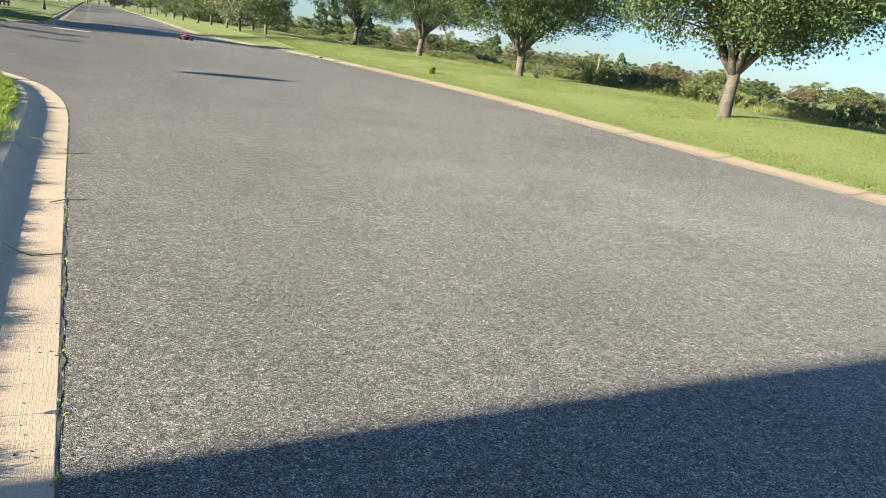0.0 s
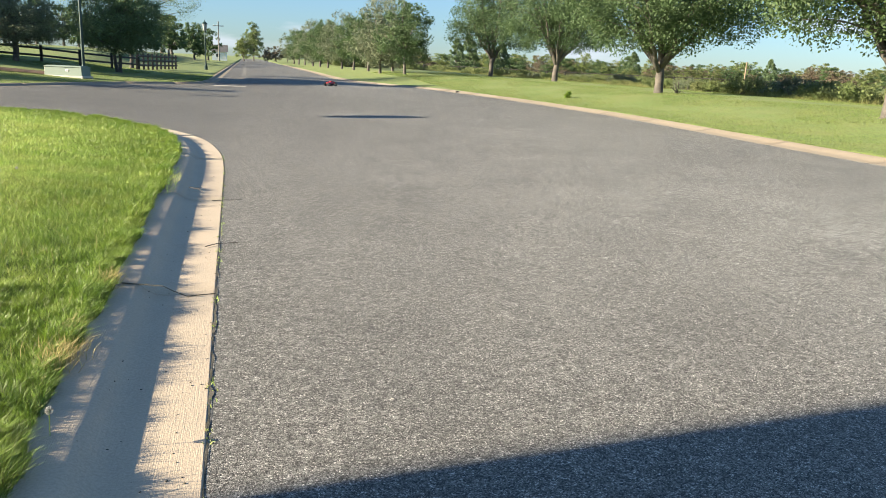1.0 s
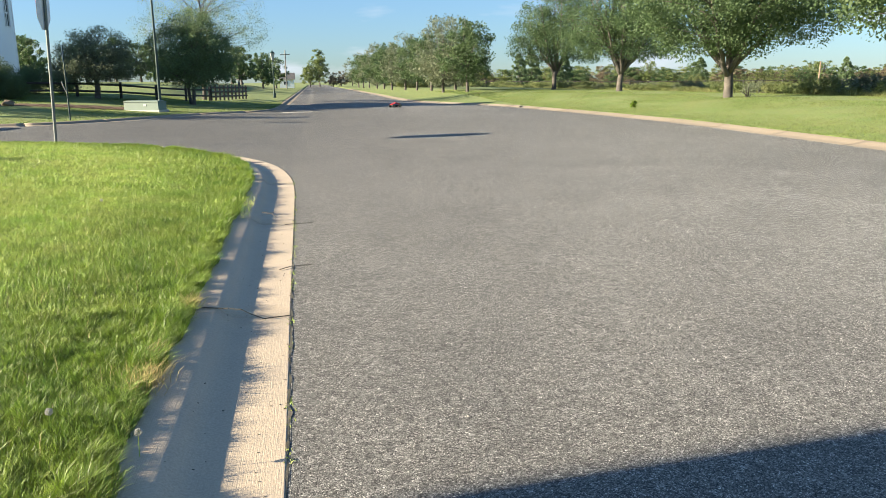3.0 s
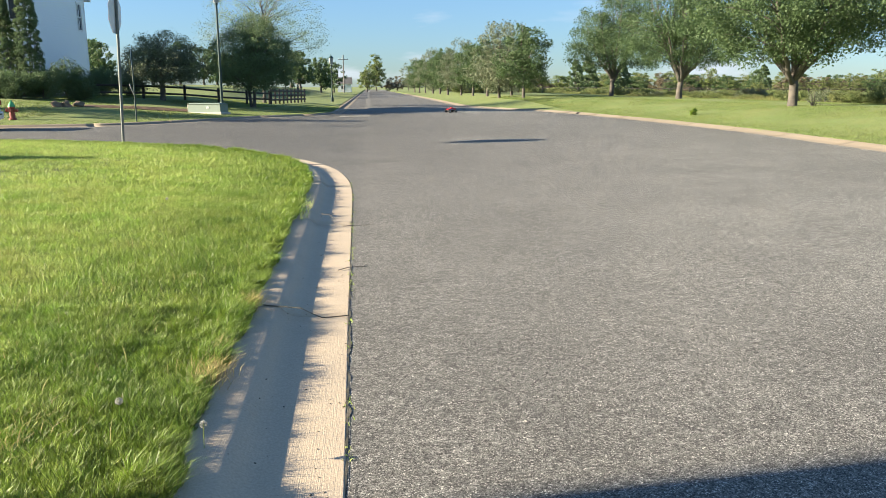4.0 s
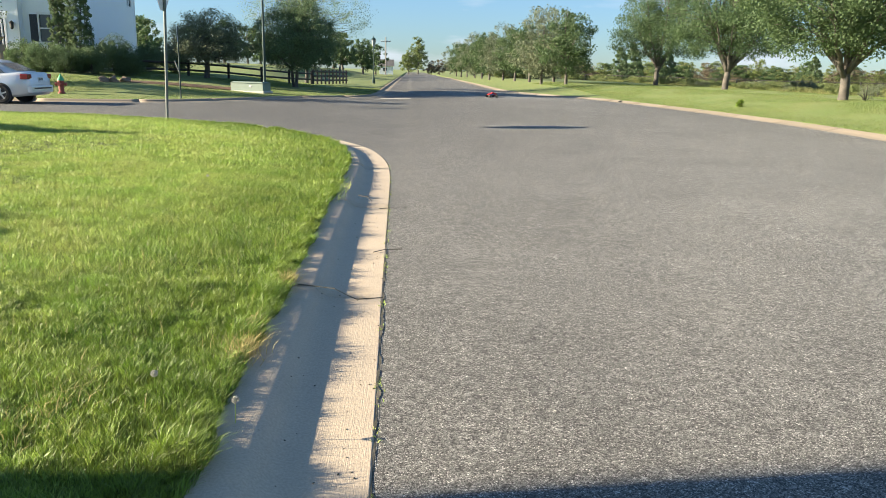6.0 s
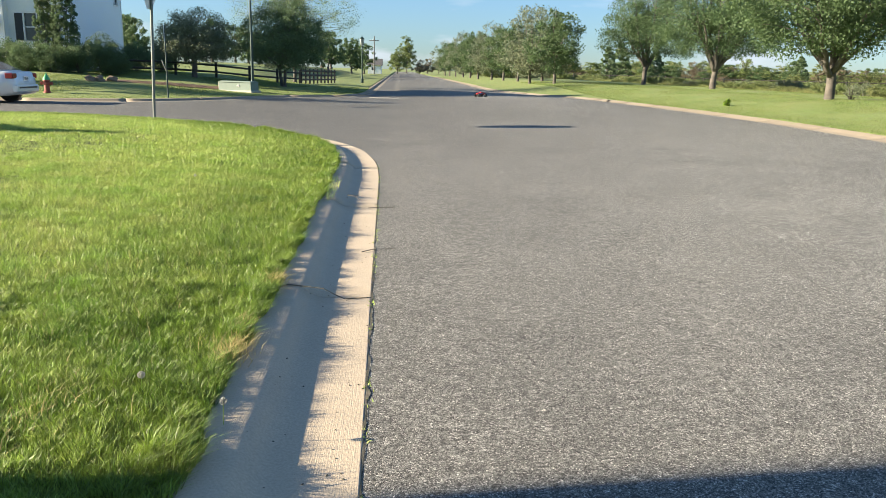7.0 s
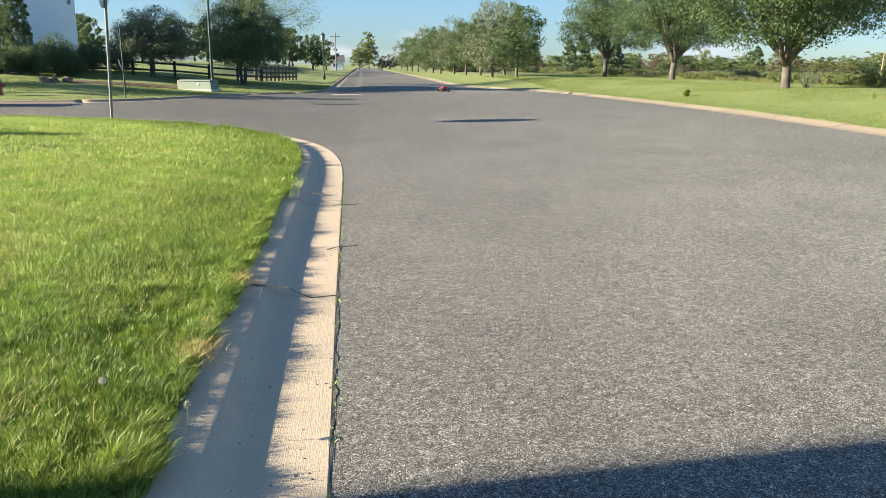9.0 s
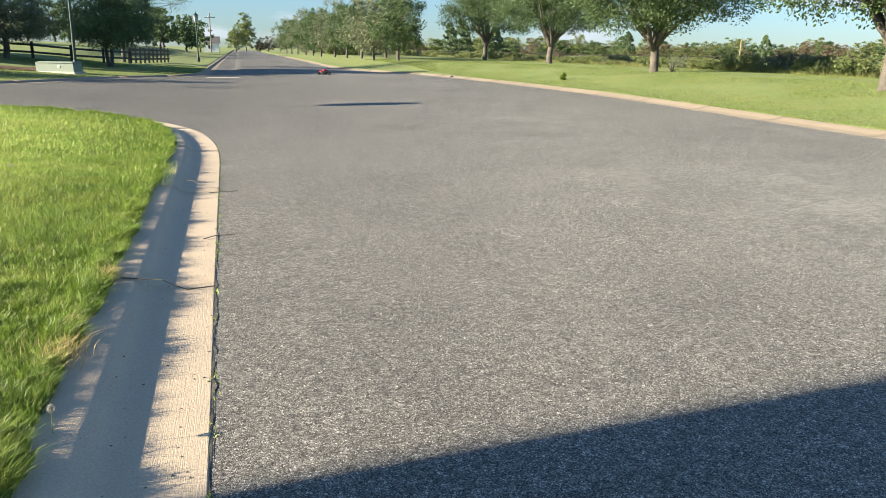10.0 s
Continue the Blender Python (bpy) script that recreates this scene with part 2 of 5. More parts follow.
RIM = material("alloy_rim", (0.5, 0.5, 0.51), 0.35, 0.8, 0.05, 0.1, 0.03, 0.02)
TAIL_RED = material("red_lens", (0.2, 0.01, 0.012), 0.25, 0, 0.05, 0.1, 0.0, 1)
BLACK = material("black_plastic", (0.02, 0.02, 0.022), 0.55, 0, 0.1, 0.1, 0.05, 0.02)
TOY_RED = material("red_toy_body", (0.6, 0.03, 0.025), 0.3, 0, 0.05, 0.1, 0.02, 0.02)
TOY_BLUE = material("blue_toy_stripe", (0.08, 0.25, 0.5), 0.35, 0, 0.05, 0.1, 0.02, 0.02)
HYDRANT_RED = material("faded_red_iron", (0.27, 0.06, 0.05), 0.6, 0, 0.2, 0.1, 0.1, 0.02)
HYDRANT_GREEN = material("green_iron", (0.05, 0.35, 0.15), 0.5, 0, 0.1, 0.1, 0.05, 0.02)
STONE = material("brown_stone", (0.22, 0.16, 0.11), 0.9, 0, 0.25, 0.2, 0.25, 0.03, 0.5)
MULCH = material("mulch", (0.14, 0.085, 0.05), 0.95, 0, 0.25, 0.3, 0.4, 0.03, 0.8)
CRACK = material("crack_filler", (0.07, 0.067, 0.062), 0.9, 0, 0.2, 0.2, 0.2, 0.01)
GREY_WOOD = material("silvered_pole_wood", (0.2, 0.19, 0.18), 0.85, 0, 0.15, 0.4, 0.15, 0.03, 0.2)
DIRT = material("edge_dirt", (0.15, 0.13, 0.1), 0.95, 0, 0.3, 0.1, 0.4, 0.008, 0.6, (0.05, 0.05, 0.03))
BRICK = material("grey_foundation", (0.16, 0.15, 0.15), 0.9, 0, 0.2, 0.3, 0.2, 0.03, 0.3)


# ---- building helpers ----
def mesh_of(bm, mat):
    me = bpy.data.meshes.new("m")
    bm.normal_update()
    bm.to_mesh(me)
    bm.free()
    me.materials.append(mat)
    return me


def part(name, bm, mat, parent=None, label="", at=None, shade=False):
    """Links a bmesh (or a mesh) as one object, under a thing or a part."""
    me = mesh_of(bm, mat) if isinstance(bm, bmesh.types.BMesh) else bm
    if shade:
        me.polygons.foreach_set("use_smooth", [True] * len(me.polygons))
    ob = new(name, me)
    if parent is not None:
        ob.parent = parent
    if at is not None:
        ob.matrix_local = at
    if label:
        tagged(ob, label)
    return ob


def thing(name, at, label, category, group="", kind=""):
    ob = new(name)
    ob.empty_display_size = 0.2
    ob.matrix_world = at
    return tagged(ob, label, category, group, kind)


def box(bm, x0, y0, z0, x1, y1, z1, bevel=0.0):
    made = bmesh.ops.create_cube(bm, size=1, matrix=Matrix.Translation(((x0 + x1) / 2, (y0 + y1) / 2, (z0 + z1) / 2)) @ Matrix.Diagonal((x1 - x0, y1 - y0, z1 - z0, 1)))
    if bevel:
        edges = {e for v in made["verts"] for e in v.link_edges}
        bmesh.ops.bevel(bm, geom=list(edges), offset=bevel, segments=2, affect="EDGES", profile=0.5)
    return bm


def boxed(*a, bevel=0.0):
    return box(bmesh.new(), *a, bevel=bevel)


def lathe(rings, sides=16, bm=None, turn=None):
    """Rings of (z, radius), closed at both ends."""
    bm = bm or bmesh.new()
    turn = turn or Matrix()
    loops = []
    for z, r in rings:
        loops.append([bm.verts.new(turn @ Vector((r * math.cos(a), r * math.sin(a), z))) for a in (2 * math.pi * i / sides for i in range(sides))])
    for a, b in zip(loops, loops[1:]):
        for i in range(sides):
            bm.faces.new((a[i], a[(i + 1) % sides], b[(i + 1) % sides], b[i]))
    bm.faces.new(loops[0][::-1])
    bm.faces.new(loops[-1])
    return bm


def tube(bm, points, radii, sides=7):
    """A tapered round limb along the points."""
    loops = []
    pts = [Vector(p) for p in points]
    for i, (p, r) in enumerate(zip(pts, radii)):
        way = (pts[min(i + 1, len(pts) - 1)] - pts[max(i - 1, 0)]).normalized()
        side = way.cross(Vector((0.31, 0.87, 0.38))).normalized()
        up = way.cross(side)
        loops.append([bm.verts.new(p + (side * math.cos(a) + up * math.sin(a)) * r) for a in (2 * math.pi * k / sides for k in range(sides))])
    for a, b in zip(loops, loops[1:]):
        for k in range(sides):
            bm.faces.new((a[k], a[(k + 1) % sides], b[(k + 1) % sides], b[k]))
    bm.faces.new(loops[0][::-1])
    bm.faces.new(loops[-1])
    return bm


def triangles(verts, faces, mat):
    """A mesh of many triangles, from arrays."""
    me = bpy.data.meshes.new("m")
    verts, faces = np.asarray(verts, np.float32), np.asarray(faces, np.int32)
    me.vertices.add(len(verts))
    me.vertices.foreach_set("co", verts.ravel())
    me.loops.add(faces.size)
    me.loops.foreach_set("vertex_index", faces.ravel())
    me.polygons.add(len(faces))
    me.polygons.foreach_set("loop_start", np.arange(0, faces.size, 3, dtype=np.int32))
    me.update(calc_edges=True)
    me.materials.append(mat)
    return me


def sheet(xs, ys, z, keep, mat):
    """A height field over the lines xs and ys, with only the cells in keep."""
    gx, gy = np.meshgrid(xs, ys)
    verts = np.stack([gx, gy, z], -1).reshape(-1, 3)
    w = len(xs)
    i = (np.arange(len(ys) - 1)[:, None] * w + np.arange(w - 1)).ravel()
    i = i[keep.ravel()]
    faces = np.vstack([np.stack([i, i + 1, i + w + 1], 1), np.stack([i, i + w + 1, i + w], 1)])
    used = np.unique(faces)
    index = np.zeros(len(verts), np.int32)
    index[used] = np.arange(len(used))
    me = triangles(verts[used], index[faces], mat)
    me.polygons.foreach_set("use_smooth", [True] * len(me.polygons))
    return me


def steps_out(start, first, grow, end):
    out, s = [start], first
    while abs(out[-1]) < abs(end):
        out.append(out[-1] + math.copysign(s, end - start))
        s *= grow
    return np.array(out[1:])

# ---- lie of the land: road edges, crown, lawns ----
def smooth(a, b, v):
    u = np.clip((np.asarray(v, float) - a) / (b - a), 0, 1)
    return u * u * (3 - 2 * u)


def spline(points, step):
    """A smooth line through the points, with points about step apart."""
    p = np.array([points[0], *points, points[-1]], float)
    p[0], p[-1] = 2 * p[1] - p[2], 2 * p[-2] - p[-3]
    out = []
    for i in range(1, len(p) - 2):
        n = max(2, int(np.ceil(np.linalg.norm(p[i + 1] - p[i]) / step)))
        t = np.linspace(0, 1, n, endpoint=False)[:, None]
        a, b, c, d = p[i - 1], p[i], p[i + 1], p[i + 2]
        la, lc = np.linalg.norm(b - a), np.linalg.norm(d - c)
        l = np.linalg.norm(c - b)
        mb, mc = (c - a) / (la + l) * l, (d - b) / (l + lc) * l
        out.append((2 * t**3 - 3 * t**2 + 1) * b + (t**3 - 2 * t**2 + t) * mb + (-2 * t**3 + 3 * t**2) * c + (t**3 - t**2) * mc)
    return np.vstack([*out, p[-2:-1]])


NEAR_EDGE = [(-0.1, -40), (-0.1, 0), (-0.14, 3), (-0.18, 5.1), (-0.21, 7), (-0.25, 9.5), (-0.3, 11.8), (-0.42, 13.4),
             (-0.78, 15.3), (-1.5, 17.0), (-2.8, 18.7), (-4.6, 20.0), (-7, 20.8), (-10, 21.2), (-16, 21.4), (-90, 21.6)]
FAR_EDGE = [(-90, 27.9), (-30, 28.1), (-14.7, 28.3), (-11.9, 28.7), (-8.9, 30.0), (-6.9, 33.5), (-5.6, 37.2), (-4.0, 40.4), (-2.4, 43.0),
            (-1.65, 47), (-1.6, 60), (-1.6, 420)]
RIGHT_EDGE = [(7.4, 420), (7.3, 90), (7.3, 62), (8.3, 57), (10, 51), (11.5, 44), (12.3, 37), (12.75, 28), (12.7, 24),
              (12.45, 20), (12.1, 15), (11.9, 10.5), (11.7, 8), (11.4, 0), (11.2, -40)]
near_line, far_line, right_line = spline(NEAR_EDGE, 0.6), spline(FAR_EDGE, 0.8), spline(RIGHT_EDGE, 0.8)
outline = np.vstack([near_line, far_line, right_line])
turning = np.roll(outline, -1, 0) - outline
turning = np.unwrap(np.arctan2(turning[:, 1], turning[:, 0]))
outline = outline[(np.abs(np.diff(turning, prepend=turning[-1:])) > 0.012) | (np.arange(len(outline)) % 60 == 0)
                  | ((np.arange(len(outline)) % 3 == 0) & (np.hypot(*outline.T) < 95))]


def outside(x, y, line=None):
    """Signed distance from the asphalt's edge (or from another closed line), positive outside."""
    line = outline if line is None else line
    x, y = np.asarray(x, float), np.asarray(y, float)
    best, within = np.full(x.shape, 1e9), np.zeros(x.shape, bool)
    for (ax, ay), (bx, by) in zip(line, np.roll(line, -1, 0)):
        dx, dy = bx - ax, by - ay
        u = np.clip(((x - ax) * dx + (y - ay) * dy) / (dx * dx + dy * dy + 1e-12), 0, 1)
        best = np.minimum(best, (x - ax - u * dx) ** 2 + (y - ay - u * dy) ** 2)
        if ay != by:
            within ^= ((ay > y) != (by > y)) & (x < ax + (y - ay) / (by - ay) * dx)
    return np.sqrt(best) * np.where(within, -1, 1)


def road_z(x, y):
    """Crowned main road, side street rising a little to the left."""
    x, y = np.asarray(x, float), np.asarray(y, float)
    middle = 5.8 - 2.9 * smooth(44, 60, y)
    half = 6.1 - 1.7 * smooth(44, 60, y)
    crown = 0.12 * np.clip(1 - ((x - middle) / half) ** 2, 0, 1)
    return np.where(x > -0.2, crown, 0.15 * smooth(-0.5, -9, x))


def land_z(x, y, d):
    """Lawns, d metres off the asphalt."""
    x, y = np.asarray(x, float), np.asarray(y, float)
    d = np.maximum(d, 0)
    right = 0.09 + 0.55 * smooth(0.6, 8, d) - 0.5 * smooth(25, 36, x) - 0.3 * smooth(34, 70, x)
    near = 0.09 + 0.15 * smooth(-0.5, -9, x) + 0.08 * smooth(0.6, 4, d)
    far = 0.09 + 0.15 * smooth(-0.5, -9, x) + 0.66 * smooth(1, 16, d) * smooth(-6, -12, x) + 0.12 * smooth(1, 6, d) + 0.75 * smooth(52, 78, y) * smooth(-7.5, -12, x)
    return np.where(x > 3, right, np.where(y < 25, near, far))


def ground_z(x, y):
    d = outside(x, y)
    return np.where(d > 0.55, land_z(x, y, d), road_z(x, y))

# ---- ground, roads and kerbs ----
rng = np.random.default_rng(7)
grid_x = np.concatenate([steps_out(-12, 0.35, 1.06, -3200)[::-1], np.arange(-12, 27.01, 0.25), steps_out(27, 0.4, 1.08, 3200)])
grid_y = np.concatenate([steps_out(-3, 0.4, 1.15, -3200)[::-1], np.arange(-3, 62.01, 0.25), steps_out(62, 0.35, 1.05, 3200)])
gx, gy = np.meshgrid(grid_x, grid_y)
off = outside(gx, gy)
rz = road_z(gx, gy)
lz = land_z(gx, gy, off)
far_fade = 1 - smooth(90, 260, np.hypot(gx, gy))
lz = lz * far_fade + 0.1 * (1 - far_fade) + 0.02 * np.sin(gx * 0.9 + np.sin(gy * 0.7)) * smooth(2, 5, off)
ground_h = np.where(off > 0.69, lz, np.where(off > 0.5, rz + 0.06, rz - 0.25))
every = np.ones((len(grid_y) - 1, len(grid_x) - 1), bool)
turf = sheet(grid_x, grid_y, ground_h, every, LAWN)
# the shade-coloured soil lies only under the near grass blades
turf.materials.append(SHADED_THATCH)
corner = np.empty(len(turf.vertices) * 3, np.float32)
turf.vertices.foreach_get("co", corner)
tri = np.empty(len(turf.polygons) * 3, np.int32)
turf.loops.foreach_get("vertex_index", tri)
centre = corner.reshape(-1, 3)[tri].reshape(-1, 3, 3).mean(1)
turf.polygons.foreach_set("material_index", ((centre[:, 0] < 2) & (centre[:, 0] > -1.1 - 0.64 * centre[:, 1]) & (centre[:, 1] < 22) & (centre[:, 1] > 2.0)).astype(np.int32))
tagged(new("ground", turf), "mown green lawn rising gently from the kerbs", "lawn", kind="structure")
inner = off < 0.4
keep = inner[:-1, :-1] | inner[1:, :-1] | inner[:-1, 1:] | inner[1:, 1:]
keep &= (gy[:-1, :-1] < 420) & (gy[:-1, :-1] > -39) & (gx[:-1, :-1] > -88)
road_h = np.where(off > 0.38, rz - 0.14, rz)
road = tagged(new("road", sheet(grid_x, grid_y, road_h, keep, ASPHALT)), "worn grey asphalt road with a side street", "road", kind="structure")


def height(x, y):
    return float(ground_z(np.array([x]), np.array([y]))[0])


KERB = [(0, 0.0022), (0.012, 0.0024), (0.17, 0.0035), (0.33, 0.004), (0.385, 0.016), (0.43, 0.046), (0.465, 0.074), (0.50, 0.086), (0.55, 0.089), (0.665, 0.09), (0.68, 0.09), (0.68, -0.2), (0, -0.2)]
# a flatter roll, worn and half overgrown
LOW_KERB = [(0, 0.0022), (0.012, 0.0026), (0.2, 0.006), (0.34, 0.02), (0.44, 0.045), (0.53, 0.064), (0.6, 0.074), (0.665, 0.08), (0.68, 0.08), (0.68, -0.2), (0, -0.2)]


def kerb_line(name, line, label, first, length, reach, mat=None, shape=KERB):
    """A kerb with its gutter, cast in sections along an edge of the road."""
    root = tagged(new(name), label, "kerb", kind="structure")
    s = np.concatenate([[0], np.cumsum(np.linalg.norm(np.diff(line, axis=0), axis=1))])
    at = lambda u: np.array([np.interp(u, s, line[:, 0]), np.interp(u, s, line[:, 1])])
    u0 = first % length
    cuts = [0.0, *np.arange(u0, s[-1], length), s[-1]]
    for a, b in zip(cuts, cuts[1:]):
        mid = at((a + b) / 2)
        if np.hypot(*mid) > reach and b != cuts[-1]:
            continue
        n = max(2, int((b - a) / 0.3)) if np.hypot(*mid) < 40 else 3
        bm = bmesh.new()
        loops = []
        for u in np.linspace(a + 0.004, b - 0.004, n + 1):
            p, q = at(max(u - 0.25, 0)), at(min(u + 0.25, s[-1]))
            way = (q - p) / np.linalg.norm(q - p)
            c, z = at(u), float(road_z(*at(u)))
            loops.append([bm.verts.new((c[0] - way[1] * d, c[1] + way[0] * d, z + h)) for d, h in shape])
        k = len(shape)
        for la, lb in zip(loops, loops[1:]):
            for i in range(k):
                bm.faces.new((la[i], lb[i], lb[(i + 1) % k], la[(i + 1) % k]))
        bm.faces.new(loops[0])
        bm.faces.new(loops[-1][::-1])
        bmesh.ops.recalc_face_normals(bm, faces=bm.faces)
        part("kerb_section", bm, mat or CONCRETE, root, shade=True)
    return root, s, at


near_s = np.concatenate([[0], np.cumsum(np.linalg.norm(np.diff(near_line, axis=0), axis=1))])
first_joint = float(np.interp(5.13, near_line[:40 + 60, 1], near_s[:40 + 60]))
kerb_line("kerb_near", near_line, "tan concrete mountable kerb and gutter beside the lawn", first_joint, 3.58, 60)
kerb_line("kerb_far", far_line, "concrete kerb along the side street's far corner", 1.0, 3.6, 170, DARKENED_CONCRETE)
kerb_line("kerb_right", right_line, "sunlit tan concrete kerb along the tree lawn", 1.0, 3.6, 170, DARKENED_CONCRETE, LOW_KERB)

# seams of an old patch in the asphalt
def seam(points, width, seed):
    r = np.random.default_rng(seed)
    p = spline(points, 0.09)
    p = p + r.normal(0, 0.008, p.shape)
    bm = bmesh.new()
    rows = []
    for i, (x, y) in enumerate(p):
        way = p[min(i + 1, len(p) - 1)] - p[max(i - 1, 0)]
        way = way / np.linalg.norm(way)
        w = width * (0.35 + 0.9 * r.random())
        rows.append([bm.verts.new((x - way[1] * w * k, y + way[0] * w * k, float(road_z(x, y)) + 0.004)) for k in (-0.5, 0.5)])
    for a, b in zip(rows, rows[1:]):
        bm.faces.new((a[0], b[0], b[1], a[1]))
    part("seam", bm, CRACK, road, "dark hairline seam in the asphalt")


seam([(-0.15, 8.7), (0.74, 8.85), (1.5, 9.0), (2.5, 9.15), (3.1, 9.2)], 0.012, 1)
seam([(3.0, 9.2), (3.05, 8.0), (3.1, 6.8), (3.05, 5.6), (3.0, 4.8), (3.05, 3.2)], 0.006, 2)
seam([(3.1, 9.2), (4.4, 9.5), (6.0, 9.6), (7.5, 10.2)], 0.006, 3)


# ---- trees and shrubs ----
def leaf_mesh(centres, radii, per, size, mat, seed, flat=0.75):
    """Many small leaves scattered round the centres of clumps."""
    r = np.random.default_rng(seed)
    n = len(centres) * per
    c = np.repeat(centres, per, 0)
    q = r.normal(0, 1, (n, 3))
    q /= np.linalg.norm(q, axis=1)[:, None]
    p = c + q * (r.random((n, 1)) ** 0.45) * np.repeat(radii, per)[:, None] * np.array([1, 1, flat])
    a = r.normal(0, 1, (n, 3))
    a /= np.linalg.norm(a, axis=1)[:, None]
    b = np.cross(a, r.normal(0, 1, (n, 3)))
    b /= np.linalg.norm(b, axis=1)[:, None]
    s = size * (0.6 + 0.8 * r.random((n, 1)))
    v = np.stack([p - a * s * 0.6, p - b * s * 0.32, p + a * s * 0.6, p + b * s * 0.32], 1).reshape(-1, 3)
    i = np.arange(n)[:, None] * 4
    return triangles(v, np.vstack([i + [0, 1, 2], i + [0, 2, 3]]), mat)


def tree(at, label, seed, height_m, crown_r, crown_from, trunk_r, leaf, size=0.11, clumps=260, per=70, lean=(0.0, 0.0), stems=1, fork=0.55,
         forks=0, oval=1.0, kind_name="tree", category="tree", group="", clump_r=0.15, bias=0.5, limbs=46):
    """A tapered trunk that forks into limbs, and an uneven crown of many leaves. crown_from: height of the lowest leaves."""
    r = np.random.default_rng(seed)
    root = thing(kind_name, at, label, category, group)
    mid, half = crown_from + 0.36 * (height_m - crown_from), 0.64 * (height_m - crown_from)
    lobes = r.normal(0, 1, (9, 3))
    lobes /= np.linalg.norm(lobes, axis=1)[:, None]
    reach = 0.72 + 0.3 * r.random(9)
    w = r.normal(0, 1, (clumps, 3))
    w /= np.linalg.norm(w, axis=1)[:, None]
    far = (np.maximum(0, w @ lobes.T) ** 3 @ reach) / (np.maximum(0, w @ lobes.T) ** 3).sum(1).clip(0.05)
    far = far.clip(0.6, 1.05) * r.random(clumps) ** bias
    c = w * far[:, None] * np.array([crown_r * oval, crown_r, half])
    c[:, 2] = np.where(c[:, 2] < 0, c[:, 2] * 0.68, c[:, 2])
    wide = 1 - 0.3 * np.clip(c[:, 2] / half, -0.2, 1)
    c[:, :2] *= wide[:, None]
    c += [lean[0] * mid, lean[1] * mid, mid]
    c[:, 2] = np.maximum(c[:, 2], crown_from + 0.1 + 0.5 * r.random(clumps))
    bm = bmesh.new()
    for k in range(stems):
        spread = 0 if stems == 1 else 0.16
        base = Vector((spread * math.cos(k * 2.4) * (k > 0), spread * math.sin(k * 2.4) * (k > 0), -0.15))
        top = Vector((lean[0] * crown_from * fork * 2 + base.x * 3, lean[1] * crown_from * fork * 2 + base.y * 3, crown_from * 0.85 + 0.25 if not forks else crown_from * 0.74))
        ts = (0, 0.03, 0.1, 0.35, 0.7, 1)
        pts = [base.lerp(top, t) + Vector((r.normal(0, 0.02), r.normal(0, 0.02), 0)) for t in ts]
        tr = trunk_r * (1 if stems == 1 else 0.62)
        tube(bm, pts, [tr * f for f in (1.45, 1.25, 1.05, 0.95, 0.9, 0.82)], 11)
    leader = [top, top.lerp(Vector((lean[0] * mid, lean[1] * mid, mid)), 0.6) + Vector((r.normal(0, 0.15), r.normal(0, 0.15), 0)), Vector((lean[0] * mid + r.normal(0, 0.2), lean[1] * mid, mid + half * 0.25)), Vector((lean[0] * mid + r.normal(0, 0.3), lean[1] * mid + r.normal(0, 0.3), mid + half * 0.75))]
    tube(bm, leader, [tr * 0.7, tr * 0.5, tr * 0.32, 0.012], 9)
    part("trunk", bm, BARK, root, shade=True)
    # main limbs that rise steeply from the fork
    rods = []
    for k in range(forks):
        a = 2 * math.pi * (k + 0.5 * r.random()) / forks
        out = crown_r * (0.32 + 0.3 * r.random())
        low = top - Vector((0, 0, (0.04 + 0.22 * r.random()) * crown_from))
        end = Vector((math.cos(a) * out, math.sin(a) * out, mid + half * (0.15 + 0.55 * r.random())))
        bow = low.lerp(end, 0.45) + Vector((math.cos(a), math.sin(a), -0.25)) * crown_r * 0.1
        tt = np.linspace(0, 1, 9)
        rod = [low.lerp(bow, t).lerp(bow.lerp(end, t), t) + Vector(r.normal(0, 0.035, 3)) * (t > 0) for t in tt]
        part("limb", tube(bmesh.new(), rod, [tr * 0.62 * (1 - 0.86 * t) for t in tt], 8), BARK, root, shade=True)
        rods.append(rod)
    bm = bmesh.new()
    picks = r.choice(clumps, min(clumps, limbs), replace=False)
    for n, i in enumerate(picks):
        end = Vector(c[i])
        rise = r.random() if n >= 10 else 0.25 * r.random()
        below = min(rise, max(0.0, (end.z - top.z) / max(0.1, leader[3].z - top.z) * 0.8))
        k = min(2, int(below * 3))
        start = leader[k].lerp(leader[k + 1], below * 3 - k)
        if rods:
            near = [(p - end).length + 1.6 * max(0, p.z - end.z + 0.3) + 0.3 * j for rod in rods for j, p in enumerate(rod[2:7])]
            j = near.index(min(near))
            start = rods[j // 5][2 + j % 5]
        bend = start.lerp(end, 0.5) + Vector((0, 0, 0.2 * (end - start).length)) + Vector(r.normal(0, 0.08, 3)) * (end - start).length * 0.6
        tt = np.linspace(0, 1, 7)
        pts = [start.lerp(bend, t).lerp(bend.lerp(end, t), t) for t in tt]
        rad = trunk_r * ((0.42 if n < 10 else 0.2) if not rods else 0.19)
        tube(bm, pts, [max(0.006, rad * (1 - 0.9 * t)) for t in tt], 6)
    part("limb_work", bm, BARK, root, shade=True)
    part("crown", leaf_mesh(c, (crown_r * clump_r) * (0.7 + 0.7 * r.random(clumps)), per, size, leaf, seed + 1), leaf, root)
    return root


